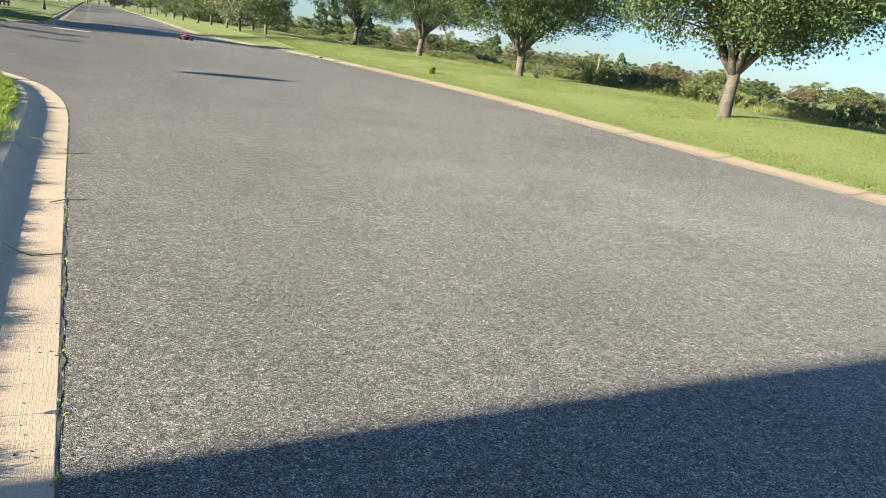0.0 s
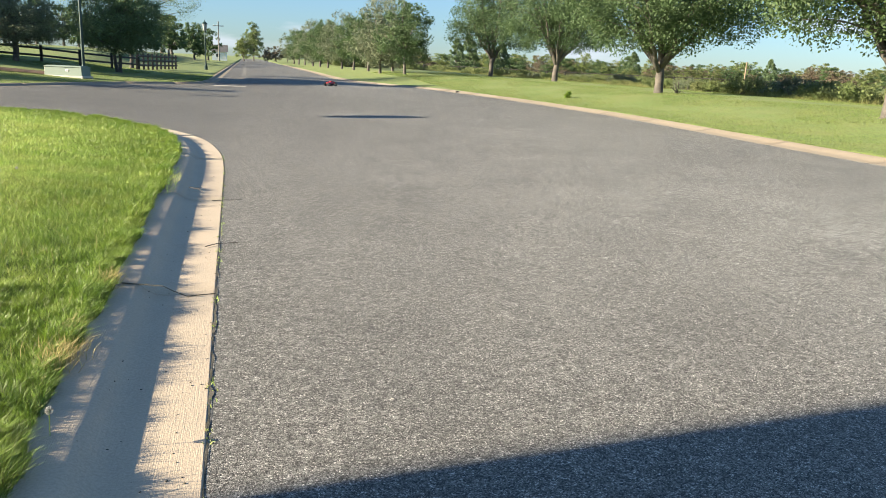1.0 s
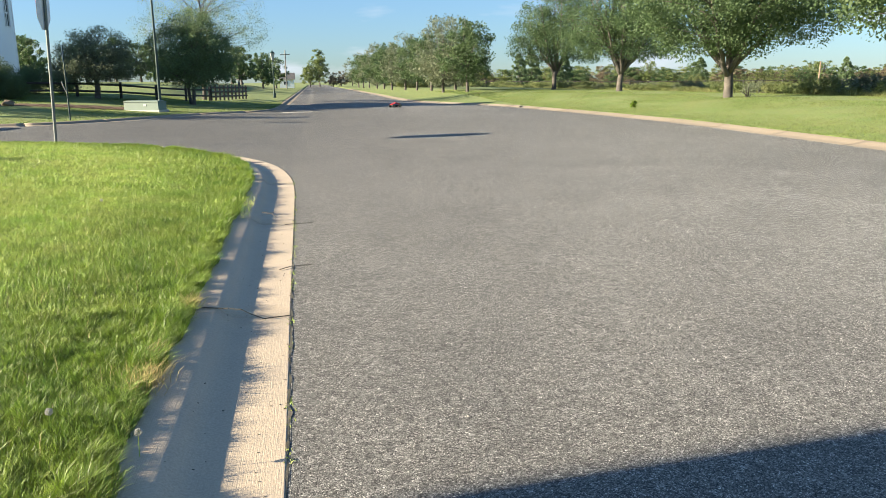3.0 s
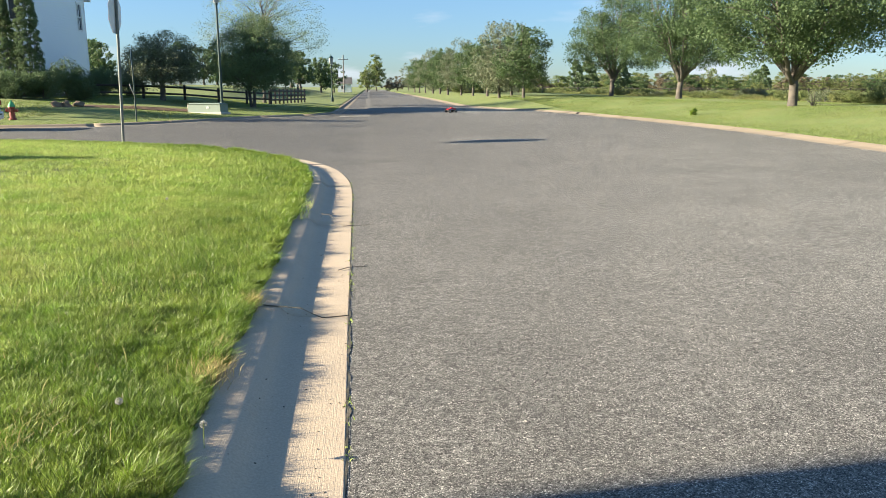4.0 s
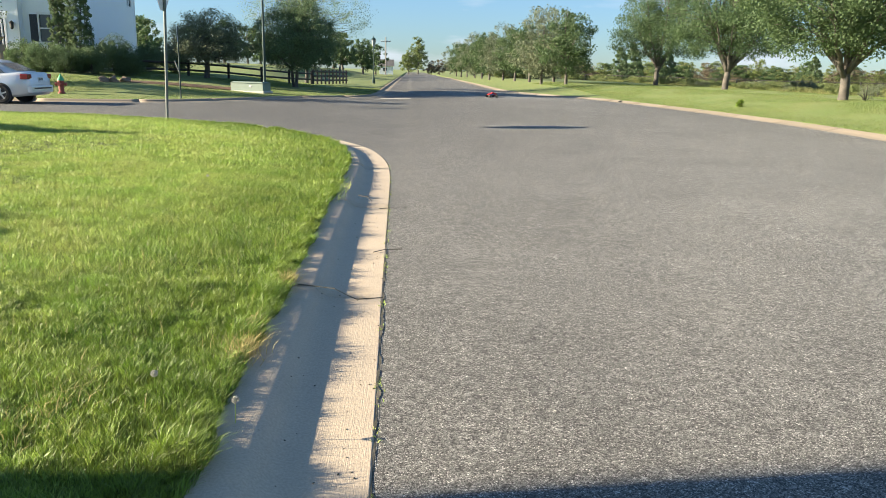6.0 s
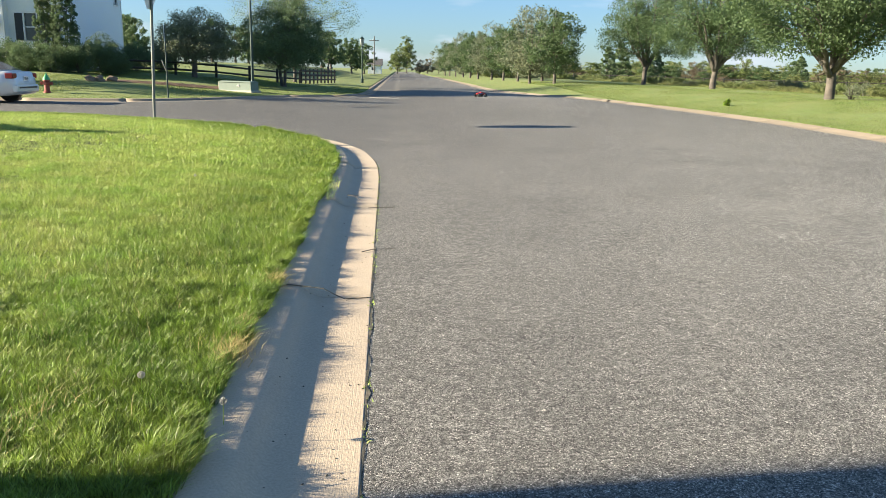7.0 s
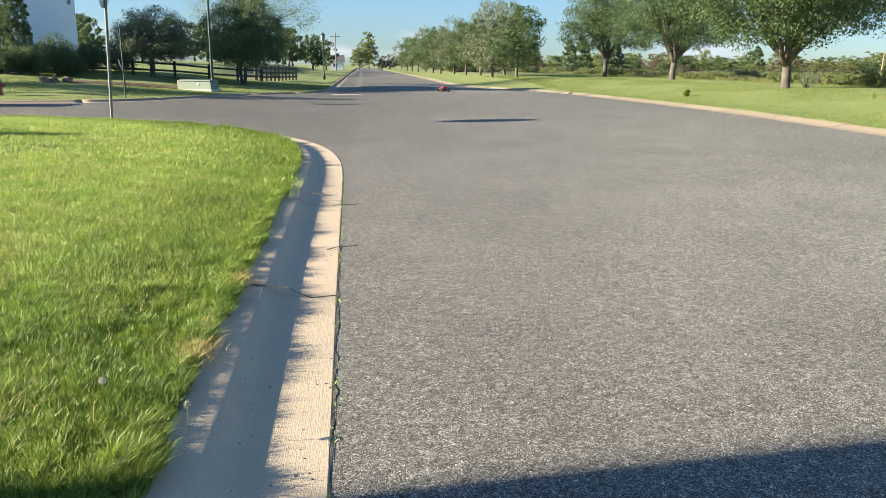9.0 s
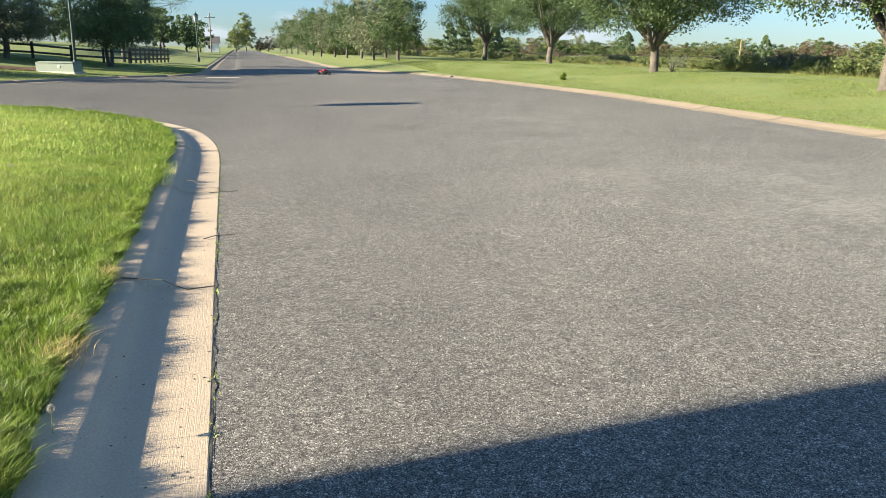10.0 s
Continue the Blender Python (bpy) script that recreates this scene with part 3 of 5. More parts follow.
def shrub(at, label, seed, rx, ry, h, leaf, size=0.07, clumps=90, per=60, name="shrub", category="shrub", cone=False, group=""):
    """A bush: short stems and leaves in clumps over a rounded or tapering form."""
    r = np.random.default_rng(seed)
    root = thing(name, at, label, category, group)
    w = r.normal(0, 1, (clumps, 3))
    w /= np.linalg.norm(w, axis=1)[:, None]
    w *= (r.random((clumps, 1)) ** 0.35) * (0.78 + 0.3 * r.random((clumps, 1)))
    c = np.stack([w[:, 0] * rx, w[:, 1] * ry, (w[:, 2] * 0.5 + 0.5) * h], 1)
    if cone:
        u = r.random(clumps)
        a = r.random(clumps) * 2 * math.pi
        prof = np.minimum(1, u * 6) ** 0.5 * (1 - u ** 2.4) ** 0.85
        rr = r.random(clumps) ** 0.22
        c = np.stack([np.cos(a) * rr * prof * rx, np.sin(a) * rr * prof * ry, u * h * 0.97 + 0.08], 1)
    bm = bmesh.new()
    for i in range(7):
        end = Vector(c[i])
        tube(bm, [(end.x * 0.15, end.y * 0.15, -0.1), (end.x * 0.5, end.y * 0.5, end.z * 0.55), tuple(end)], [0.03, 0.02, 0.008], 5)
    part("stems", bm, BARK, root)
    part("foliage", leaf_mesh(c, np.full(clumps, min(rx, h) * (0.17 if cone else 0.24)) * (0.7 + 0.6 * r.random(clumps)), per, size, leaf, seed + 5, 0.9), leaf, root)
    return root


def stand(x, y, turn=0, dz=0.0):
    return pose(x, y, height(x, y) + dz, 0, 0, turn)


PEAR = "broad green ornamental pear tree on the mown roadside lawn"
GR = "row of roadside pear trees"
tree(stand(18.6, 19.4), "forked pear tree with pale trunk beside the road", 11, 9.2, 5.2, 2.15, 0.21, LEAF, 0.1, 500, 190, (0.06, 0.0), group=GR, forks=6, clump_r=0.15, bias=0.4, limbs=80)
tree(stand(19.85, 35.2), "spreading pear tree with low dark limbs on the lawn", 12, 9.2, 5.5, 2.0, 0.22, LEAF, 0.098, 440, 190, (-0.03, 0), group=GR, forks=7, clump_r=0.145, bias=0.4, limbs=80)
tree(stand(22.4, 55.3), "pear tree with several upright limbs on the lawn", 13, 9.4, 5.1, 2.2, 0.22, LEAF, 0.1, 360, 150, (0.04, 0), group=GR, forks=9, clump_r=0.14, bias=0.4, limbs=70)
tree(stand(22.3, 71.0), PEAR, 14, 9.8, 5.6, 2.5, 0.21, LEAF, 0.115, 340, 130, (0.04, 0), group=GR, forks=7, clump_r=0.145, bias=0.4, limbs=60)
pear = tree(stand(13.6, 68.7), PEAR, 15, 7.4, 3.4, 0.8, 0.15, LEAF, 0.14, 180, 70, group=GR, limbs=18)
grey_pear = tree(stand(12.4, 74.5), "greyish green pear tree in the roadside row", 16, 7.3, 3.4, 0.7, 0.15, LEAF_GREY, 0.14, 180, 70, group=GR, limbs=18)
for i, (x, y, s) in enumerate([(14.6, 80.0, 1.02), (13.0, 86.0, 1.02), (12.6, 95, 1.0), (12.2, 104, 1.02), (11.6, 116, 1.08), (11.8, 131, 1.1), (11.7, 144, 1.12), (11.5, 161, 1.1), (11.4, 178, 1.15), (11.4, 197, 1.15)]):
    c = copy_thing(grey_pear if i % 3 == 0 else pear, stand(x, y, 67 * i))
    c.scale = (s, s, s)

# trees on the house side
tree(stand(-11.9, 46.8), "dark spreading crab apple with drooping crown", 21, 4.1, 3.2, 0.75, 0.17, LEAF_GREY, 0.07, 420, 75, (0.02, 0), clump_r=0.13, limbs=90, bias=0.4)
tree(stand(-6.85, 47.6), "dense leaning tree with double trunk near the fence", 22, 5.75, 2.95, 0.9, 0.17, LEAF_DARK, 0.075, 520, 90, (0.06, 0.02), stems=2)
tree(stand(-7.9, 60.5), "tall sparsely leafed young tree behind the fence", 23, 10.5, 5.2, 2.4, 0.14, LEAF_LIGHT, 0.06, 620, 50, bias=0.45, clump_r=0.11, limbs=150)
tree(stand(-20.7, 35.5), "light green maple in front of the house", 24, 6.5, 3.1, 1.6, 0.16, LEAF, 0.1, 260, 60)
# two trees out of view, added to cast the shadows on the near lawn
tree(stand(-11.4, 6.1), "small round unseen tree added to shade the lawn", 26, 2.9, 0.9, 0.9, 0.06, LEAF, 0.07, 90, 70)
tree(stand(-14.6, 14.3), "small young unseen tree added to shade the near lawn", 25, 3.3, 1.3, 1.3, 0.09, LEAF, 0.09, 120, 60)


# ---- white house across the side street ----
def house():
    zg = 0.75
    hx, hy = -18.53, 45.0
    root = thing("house", pose(hx, hy, zg), "two-storey white sided house with dark shutters", "house")
    # local: front wall in the plane y = 0, right corner at x = 0, going left to x = -13; depth 9.6
    def siding_wall(p, q, z0, z1, gable=0.0, holes=(), boards=True):
        """A wall from p to q under lapped boards; holes are (u0, u1, z0, z1) along it."""
        p, q = Vector((*p, 0)), Vector((*q, 0))
        way = (q - p).normalized()
        n = Vector((way.y, -way.x, 0))
        span = (q - p).length
        us = sorted({0, span, *(u for h in holes for u in h[:2])})
        zs = sorted({z0, z1, *(z for h in holes for z in h[2:])})
        bm = bmesh.new()
        grid = {(u, z): bm.verts.new(p + way * u + Vector((0, 0, z))) for u in us for z in zs}
        for ua, ub in zip(us, us[1:]):
            for za, zb in zip(zs, zs[1:]):
                if not any(h[0] <= ua and ub <= h[1] and h[2] <= za and zb <= h[3] for h in holes):
                    bm.faces.new([grid[k] for k in ((ua, za), (ub, za), (ub, zb), (ua, zb))])
        if gable:
            bm.faces.new([grid[(us[0], z1)], *[grid[(u, z1)] for u in us[1:]], bm.verts.new(p + way * span / 2 + Vector((0, 0, z1 + gable)))])
        out = bmesh.ops.extrude_face_region(bm, geom=list(bm.faces))
        bmesh.ops.translate(bm, verts=[v for v in out["geom"] if isinstance(v, bmesh.types.BMVert)], vec=n * -0.15)
        bmesh.ops.recalc_face_normals(bm, faces=bm.faces)
        wall = part("wall", bm, SIDING, root)
        z, lap = z0, 0.15
        while boards and z < z1 + gable - 0.1:
            top = min(z + lap, z1 + gable)
            inset = max(0.0, (top - z1) / gable * span / 2) if gable else 0
            cuts = [(inset, span - inset)]
            for u0, u1, h0, h1 in holes:
                if z + lap * 0.5 > h0 and z + lap * 0.5 < h1:
                    cuts = [c for a, b in cuts for c in ((a, min(b, u0)), (max(a, u1), b)) if c[1] - c[0] > 0.01]
            for a, b in cuts:
                board = bmesh.new()
                v = [board.verts.new(p + way * u + n * o + Vector((0, 0, h))) for u, o, h in ((a, 0.016, z), (b, 0.016, z), (b, 0.006, top), (a, 0.006, top), (a, 0.003, z), (b, 0.003, z), (b, 0.003, top), (a, 0.003, top))]
                for f in ((0, 1, 2, 3), (1, 0, 4, 5), (5, 4, 7, 6), (3, 2, 6, 7), (0, 3, 7, 4), (2, 1, 5, 6)):
                    board.faces.new([v[k] for k in f])
                part("clapboard", board, SIDING, wall)
            z += lap
        return wall

    eave = 6.5
    up0, up1, lo0, lo1 = 4.42, 5.95, 1.85, 3.3
    siding_wall((-2.82, 0), (0, 0), 0.45, eave, holes=[(0.66, 2.16, up0, up1), (0.9, 2.2, lo0, lo1)])
    siding_wall((0, 0), (0, 9.6), 0.45, eave, 3.0, holes=[(8.3, 8.95, up0, up1 + 0.1)])
    siding_wall((-2.82, -0.5), (-2.82, 0), 0.45, eave)
    siding_wall((-13, -0.5), (-2.82, -0.5), 0.45, eave, holes=[(4.1, 5.5, up0, up1), (7.2, 8.3, up0, up1), (8.25, 9.4, 0.95, 3.05), (3.7, 5.2, lo0, lo1)])
    siding_wall((-13, 9.6), (-13, -0.5), 0.45, eave, 3.0, (), False)
    siding_wall((0, 9.6), (-13, 9.6), 0.45, eave, 0, (), False)
    part("foundation", boxed(-12.97, -0.46, -0.4, -2.86, 9.5, 0.47), BRICK, root, "grey foundation under the siding")
    part("foundation", boxed(-2.86, 0.03, -0.4, -0.03, 9.5, 0.47), BRICK, root, "grey foundation under the siding")
    for x, y in ((0.0, 0.0), (0.0, 9.6), (-2.82, -0.5)):
        part("corner_board", boxed(x - 0.07, y - 0.035, 0.45, x + 0.035, y + 0.07, eave), TRIM, root)
    # roof with ridge along x
    for s in (0, 1):
        bm = bmesh.new()
        y0, y1 = (-0.95, 4.6) if s == 0 else (10.0, 4.6)
        z0, z1 = eave - 0.1, eave + 3.1
        pts = [(-13.4, y0, z0), (0.35, y0, z0), (0.35, y1, z1), (-13.4, y1, z1)]
        lo = [bm.verts.new(p) for p in pts]
        hi = [bm.verts.new((p[0], p[1], p[2] + 0.14)) for p in pts]
        bm.faces.new(lo), bm.faces.new(hi)
        for i in range(4):
            bm.faces.new((lo[i], lo[(i + 1) % 4], hi[(i + 1) % 4], hi[i]))
        bmesh.ops.recalc_face_normals(bm, faces=bm.faces)
        part("roof", bm, ROOF, root, "dark grey shingle roof slope")
        part("fascia", boxed(-13.4, y0 - 0.03, z0 - 0.1, 0.35, y0 + 0.05, z0 + 0.12), TRIM, root)

    def window(u, z0, z1, w, y, shutters=True, side=False):
        at = pose(u, y, 0) if not side else pose(0, u, 0, 0, 0, 90)
        win = part("window", boxed(-w / 2 - 0.08, -0.05, z0 - 0.08, w / 2 + 0.08, 0.0, z0), TRIM, root, "white double-hung window with grilles", at)
        for a, b, c, d in ((-w / 2 - 0.08, -w / 2, z0, z1), (w / 2, w / 2 + 0.08, z0, z1), (-w / 2 - 0.1, w / 2 + 0.1, z1, z1 + 0.12)):
            part("window_frame", boxed(a, -0.05, c, b, 0.0, d), TRIM, win)
        m = (z0 + z1) / 2
        for c, d in ((z0, m), (m, z1)):
            part("pane", boxed(-w / 2, 0.03, c, w / 2, 0.045, d), WINDOW, win)
        part("sash_bar", boxed(-w / 2, -0.01, m - 0.03, w / 2, 0.03, m + 0.03), TRIM, win)
        part("sash_bar", boxed(-0.03, -0.01, z0, 0.03, 0.03, z1), TRIM, win)
        if shutters:
            for s in (-1, 1):
                bm = boxed(s * (w / 2 + 0.3) - 0.2, -0.06, z0, s * (w / 2 + 0.3) + 0.2, -0.025, z1)
                zz = z0 + 0.1
                while zz < z1 - 0.1:
                    box(bm, s * (w / 2 + 0.3) - 0.15, -0.072, zz, s * (w / 2 + 0.3) + 0.15, -0.058, zz + 0.035)
                    zz += 0.07
                part("shutter", bm, SHUTTER, win, "dark louvred shutter")

    window(-1.41, up0, up1, 1.5, 0)
    window(-1.27, lo0, lo1, 1.3, 0)
    window(-8.2, up0, up1, 1.4, -0.5)
    window(-5.25, up0, up1, 1.1, -0.5)
    window(-8.55, lo0, lo1, 1.5, -0.5)
    window(8.62, up0, up1 + 0.1, 0.65, 0, False, True)
    # door with side lights
    door = part("door", boxed(-4.62, -0.44, 0.95, -3.7, -0.38, 3.0), SHUTTER, root, "dark front door between side lights")
    for a, b in ((-4.78, -4.62), (-3.7, -3.55)):
        part("side_light", boxed(a, -0.46, 1.05, b, -0.40, 2.95), WINDOW, door)
    for a, b, c, d in ((-4.88, -4.76, 0.95, 3.05), (-3.57, -3.45, 0.95, 3.05), (-4.95, -3.38, 3.05, 3.35), (-4.64, -4.58, 0.95, 3.05), (-3.74, -3.68, 0.95, 3.05)):
        part("door_frame", boxed(a, -0.57, c, b, -0.45, d, bevel=0.01), TRIM, door)
    part("storm_panel", boxed(-4.52, -0.455, 1.15, -4.0, -0.443, 2.9), WINDOW, door)
    part("knob", lathe([(0, 0.02), (0.02, 0.035), (0.05, 0.035), (0.06, 0.01)], 10, None, pose(-3.8, -0.44, 1.95, 90)), STEEL, door)
    lamp = part("wall_lamp", lathe([(0, 0.05), (0.08, 0.09), (0.3, 0.11), (0.36, 0.13), (0.46, 0.02)], 8, None, pose(-3.1, -0.68, 2.45)), BLACK, root, "black wall lantern")
    part("arm", boxed(-3.13, -0.68, 2.75, -3.07, -0.48, 2.8), BLACK, lamp)
    part("porch_slab", boxed(-5.6, -1.9, -0.3, -2.9, -0.5, 0.93), PAD, root, "concrete front stoop")
    return root


house()
H2 = "row of evergreens and shrubs against the house"
shrub(stand(-17.6, 43.2), "tall narrow dark arborvitae beside the house", 31, 0.68, 0.68, 6.7, LEAF_DARK, 0.055, 640, 75, "arborvitae", "evergreen", True, H2)
shrub(stand(-18.75, 43.4), "tall narrow green arborvitae beside the house", 32, 0.55, 0.55, 5.3, LEAF_DARK, 0.055, 460, 75, "arborvitae", "evergreen", True, H2)
for i, (x, y, rx, h) in enumerate([(-20.6, 43.2, 1.1, 1.6), (-19.4, 42.6, 1.2, 1.5), (-18.2, 42.4, 1.2, 1.4), (-16.9, 42.9, 1.2, 1.6), (-16.2, 44.4, 1.15, 2.0), (-15.4, 43.8, 0.9, 1.2), (-16.6, 51.0, 1.3, 1.7), (-15.6, 53.2, 1.2, 1.5)]):
    shrub(stand(x, y), "rounded dark green shrub at the house wall", 40 + i, rx, rx * 0.9, h, LEAF_DARK, 0.06, 140, 85, group=H2)


# ---- parked saloon ----
def wheel(root, x, y, z, r, w, side, name="wheel", spokes=5, tread=False):
    turn = pose(x, y, z, -90 * side, 0, 0)
    hub = part(name, lathe([(-w / 2, r * 0.86), (-w * 0.42, r * 0.97), (-w * 0.2, r), (w * 0.2, r), (w * 0.42, r * 0.97), (w / 2, r * 0.86), (w * 0.46, r * 0.66), (w * 0.2, r * 0.64)], 28), RUBBER, root, "black tyre on a spoked rim", turn, True)
    part("rim", lathe([(w * 0.2, r * 0.62), (w * 0.47, r * 0.67), (w * 0.5, r * 0.63), (w * 0.42, r * 0.58), (w * 0.22, r * 0.55)], 24), BLACK, hub)
    for k in range(spokes):
        bm = boxed(r * 0.08, -r * 0.075, w * 0.24, r * 0.62, r * 0.075, w * 0.46, bevel=r * 0.02)
        bmesh.ops.rotate(bm, verts=bm.verts, cent=(0, 0, 0), matrix=Matrix.Rotation(2 * math.pi * k / spokes + 0.3, 3, "Z"))
        part("spoke", bm, RIM, hub)
    part("hub_cap", lathe([(w * 0.24, r * 0.16), (w * 0.48, r * 0.15), (w * 0.52, r * 0.1)], 14), RIM, hub)
    return hub


def loft(rings, caps=True):
    bm = bmesh.new()
    loops = [[bm.verts.new(p) for p in ring] for ring in rings]
    k = len(loops[0])
    for a, b in zip(loops, loops[1:]):
        for i in range(k):
            bm.faces.new((a[i], b[i], b[(i + 1) % k], a[(i + 1) % k]))
    if caps:
        bm.faces.new(loops[0])
        bm.faces.new(loops[-1][::-1])
    bmesh.ops.recalc_face_normals(bm, faces=bm.faces)
    return bm


def saloon():
    root = thing("car", pose(-14.85, 27.42, float(road_z(-14.85, 27.4)) + 0.005), "silver four-door saloon parked at the kerb", "car")
    # x along the car, tail at +x
    rings = []
    for x, w, top, low in ((-2.27, 0.6, 0.56, 0.3), (-2.2, 0.76, 0.66, 0.24), (-1.95, 0.85, 0.74, 0.2), (-1.4, 0.88, 0.84, 0.19), (-0.9, 0.89, 0.93, 0.19), (0, 0.89, 0.96, 0.19),
                           (1.0, 0.89, 0.98, 0.19), (1.5, 0.885, 1.0, 0.2), (1.85, 0.87, 1.03, 0.23), (2.12, 0.83, 1.03, 0.27), (2.22, 0.76, 0.96, 0.3), (2.27, 0.68, 0.6, 0.34)):
        half = [(w * 0.9, low), (w, low + 0.1), (w * 1.005, (low + top) / 2), (w * 0.985, top - 0.12), (w * 0.93, top - 0.03), (w * 0.7, top)]
        rings.append([(x, y, z) for y, z in half] + [(x, -y, z) for y, z in reversed(half)])
    part("body", loft(rings), CAR_PAINT, root, shade=True)
    rings = []
    for x, wb, wt, top in ((-0.98, 0.72, 0.70, 0.95), (-0.3, 0.8, 0.58, 1.36), (0.1, 0.8, 0.57, 1.43), (0.55, 0.8, 0.57, 1.44), (1.0, 0.8, 0.56, 1.4), (1.35, 0.76, 0.58, 1.25), (1.85, 0.7, 0.66, 1.035)):
        half = [(wb, 0.92), (wb, 0.95), (wt + 0.04, top - 0.07), (wt - 0.04, top)]
        rings.append([(x, y, z) for y, z in half] + [(x, -y, z) for y, z in reversed(half)])
    part("cabin", loft(rings), CAR_PAINT, root, "silver roof and pillars", shade=True)

    def pane(name, pts, push, mat=CAR_GLASS, label=""):
        bm = bmesh.new()
        f = bm.faces.new([bm.verts.new(Vector(p) + Vector(push)) for p in pts])
        out = bmesh.ops.extrude_face_region(bm, geom=[f])
        bmesh.ops.translate(bm, verts=[v for v in out["geom"] if isinstance(v, bmesh.types.BMVert)], vec=Vector(push) * -0.8)
        bmesh.ops.recalc_face_normals(bm, faces=bm.faces)
        return part(name, bm, mat, root, label)

    for s in (-1, 1):
        o = (0, 0.012 * s, 0.004)
        pane("side_window", [(-0.72, s * 0.79, 0.97), (0.18, s * 0.8, 0.97), (0.2, s * 0.635, 1.345), (-0.22, s * 0.65, 1.3)], o)
        pane("side_window", [(0.26, s * 0.8, 0.97), (1.02, s * 0.8, 0.98), (0.98, s * 0.635, 1.3), (0.28, s * 0.635, 1.345)], o)
        pane("quarter_window", [(1.08, s * 0.795, 0.99), (1.46, s * 0.76, 1.0), (1.1, s * 0.645, 1.27), (1.04, s * 0.64, 1.29)], o)
        for x in (-0.05, 0.9):
            part("door_handle", boxed(x, s * 0.885 - 0.015, 0.8, x + 0.2, s * 0.885 + 0.02, 0.83, bevel=0.006), CAR_PAINT, root)
        for x in (-0.8, 0.22, 1.1):
            part("door_gap", boxed(x, s * 0.888 - 0.004, 0.3, x + 0.012, s * 0.888 + 0.004, 0.9), BLACK, root)
        part("mirror", boxed(-0.72, s * 0.9 - 0.02, 0.95, -0.55, s * 0.9 + 0.14 * s + 0.02, 1.08, bevel=0.02), CAR_PAINT, root)
        part("tail_light", boxed(1.98, s * 0.72 - 0.16, 0.8, 2.235, s * 0.72 + 0.14, 0.97, bevel=0.02), TAIL_RED, root, "red tail light")
        for x in (-1.36, 1.32):
            part("wheel_arch", lathe([(-0.09, 0.355), (0.1, 0.355), (0.102, 0.34)], 24, None, pose(x, s * 0.79, 0.33, -90 * s)), BLACK, root)
            wheel(root, x, s * 0.82, 0.32, 0.32, 0.2, s)
    pane("rear_window", [(1.22, -0.55, 1.315), (1.22, 0.55, 1.315), (1.8, 0.62, 1.06), (1.8, -0.62, 1.06)], (0.008, 0, 0.012))
    pane("windscreen", [(-0.9, -0.66, 1.0), (-0.9, 0.66, 1.0), (-0.34, 0.55, 1.33), (-0.34, -0.55, 1.33)], (-0.008, 0, 0.012))
    part("bumper", boxed(2.1, -0.8, 0.34, 2.31, 0.8, 0.6, bevel=0.05), CAR_PAINT, root)
    part("bumper_strip", boxed(2.2, -0.62, 0.48, 2.318, 0.62, 0.53, bevel=0.01), BLACK, root)
    plate = part("number_plate", boxed(2.235, -0.17, 0.72, 2.262, 0.17, 0.87), WHITE_PLASTIC, root, "number plate with unreadable bars")
    for k in range(5):
        part("plate_bar", boxed(2.263, -0.13 + k * 0.055, 0.76, 2.266, -0.1 + k * 0.055, 0.83), BLACK, plate)


saloon()


# ---- street furniture ----
def round_bar(r, z0, z1, sides=14, taper=1.0):
    return lathe([(z0, r), (z1, r * taper)], sides)


def octagon(w, t):
    """An eight-sided plate, standing, facing -y and +y."""
    bm = bmesh.new()
    k = w / 2 / math.cos(math.pi / 8)
    loops = [[bm.verts.new((k * math.cos(math.pi / 8 + i * math.pi / 4), y, k * math.sin(math.pi / 8 + i * math.pi / 4))) for i in range(8)] for y in (-t / 2, t / 2)]
    bm.faces.new(loops[0]), bm.faces.new(loops[1][::-1])
    for i in range(8):
        bm.faces.new((loops[0][i], loops[1][i], loops[1][(i + 1) % 8], loops[0][(i + 1) % 8]))
    bmesh.ops.recalc_face_normals(bm, faces=bm.faces)
    return bm


def stop_sign():
    x, y = -6.28, 20.45
    root = thing("street_sign", stand(x, y) @ pose(0, 0, 0, 0, 1.9, 0), "octagonal road sign seen edge-on, on a steel pole", "sign")
    part("pole", round_bar(0.036, -0.3, 3.72), STEEL, root)
    plate = part("sign_plate", octagon(0.96, 0.006), SIGN_BACK, root, "bare aluminium octagon plate", pose(0.0, 0.0, 3.22, 0, 0, -90) @ pose(0, -0.045, 0))
    part("sign_face", octagon(0.94, 0.004), SIGN_RED, plate, "red sign face", pose(0, -0.006, 0))
    for z in (-0.25, 0.25):
        part("bolt", lathe([(0, 0.012), (0.012, 0.012)], 6, None, pose(0, 0.004, z, -90)), STEEL, plate)


stop_sign()
small = thing("street_sign", stand(-9.0, 31.2), "small sign on a thin post beside the side street", "sign")
part("post", round_bar(0.03, -0.3, 2.75, 10), POLE_GREEN, small)
part("sign_plate", boxed(-0.2, -0.012, 2.15, 0.2, -0.004, 2.75), SIGN_BACK, small, "grey back of a small plate", pose(0, -0.03, 0, 0, 0, -78))
part("arm", tube(bmesh.new(), [(0, 0, 1.0), (-0.1, 0, 1.25), (-0.16, 0, 1.45)], [0.025, 0.025, 0.02], 6), STEEL, small)


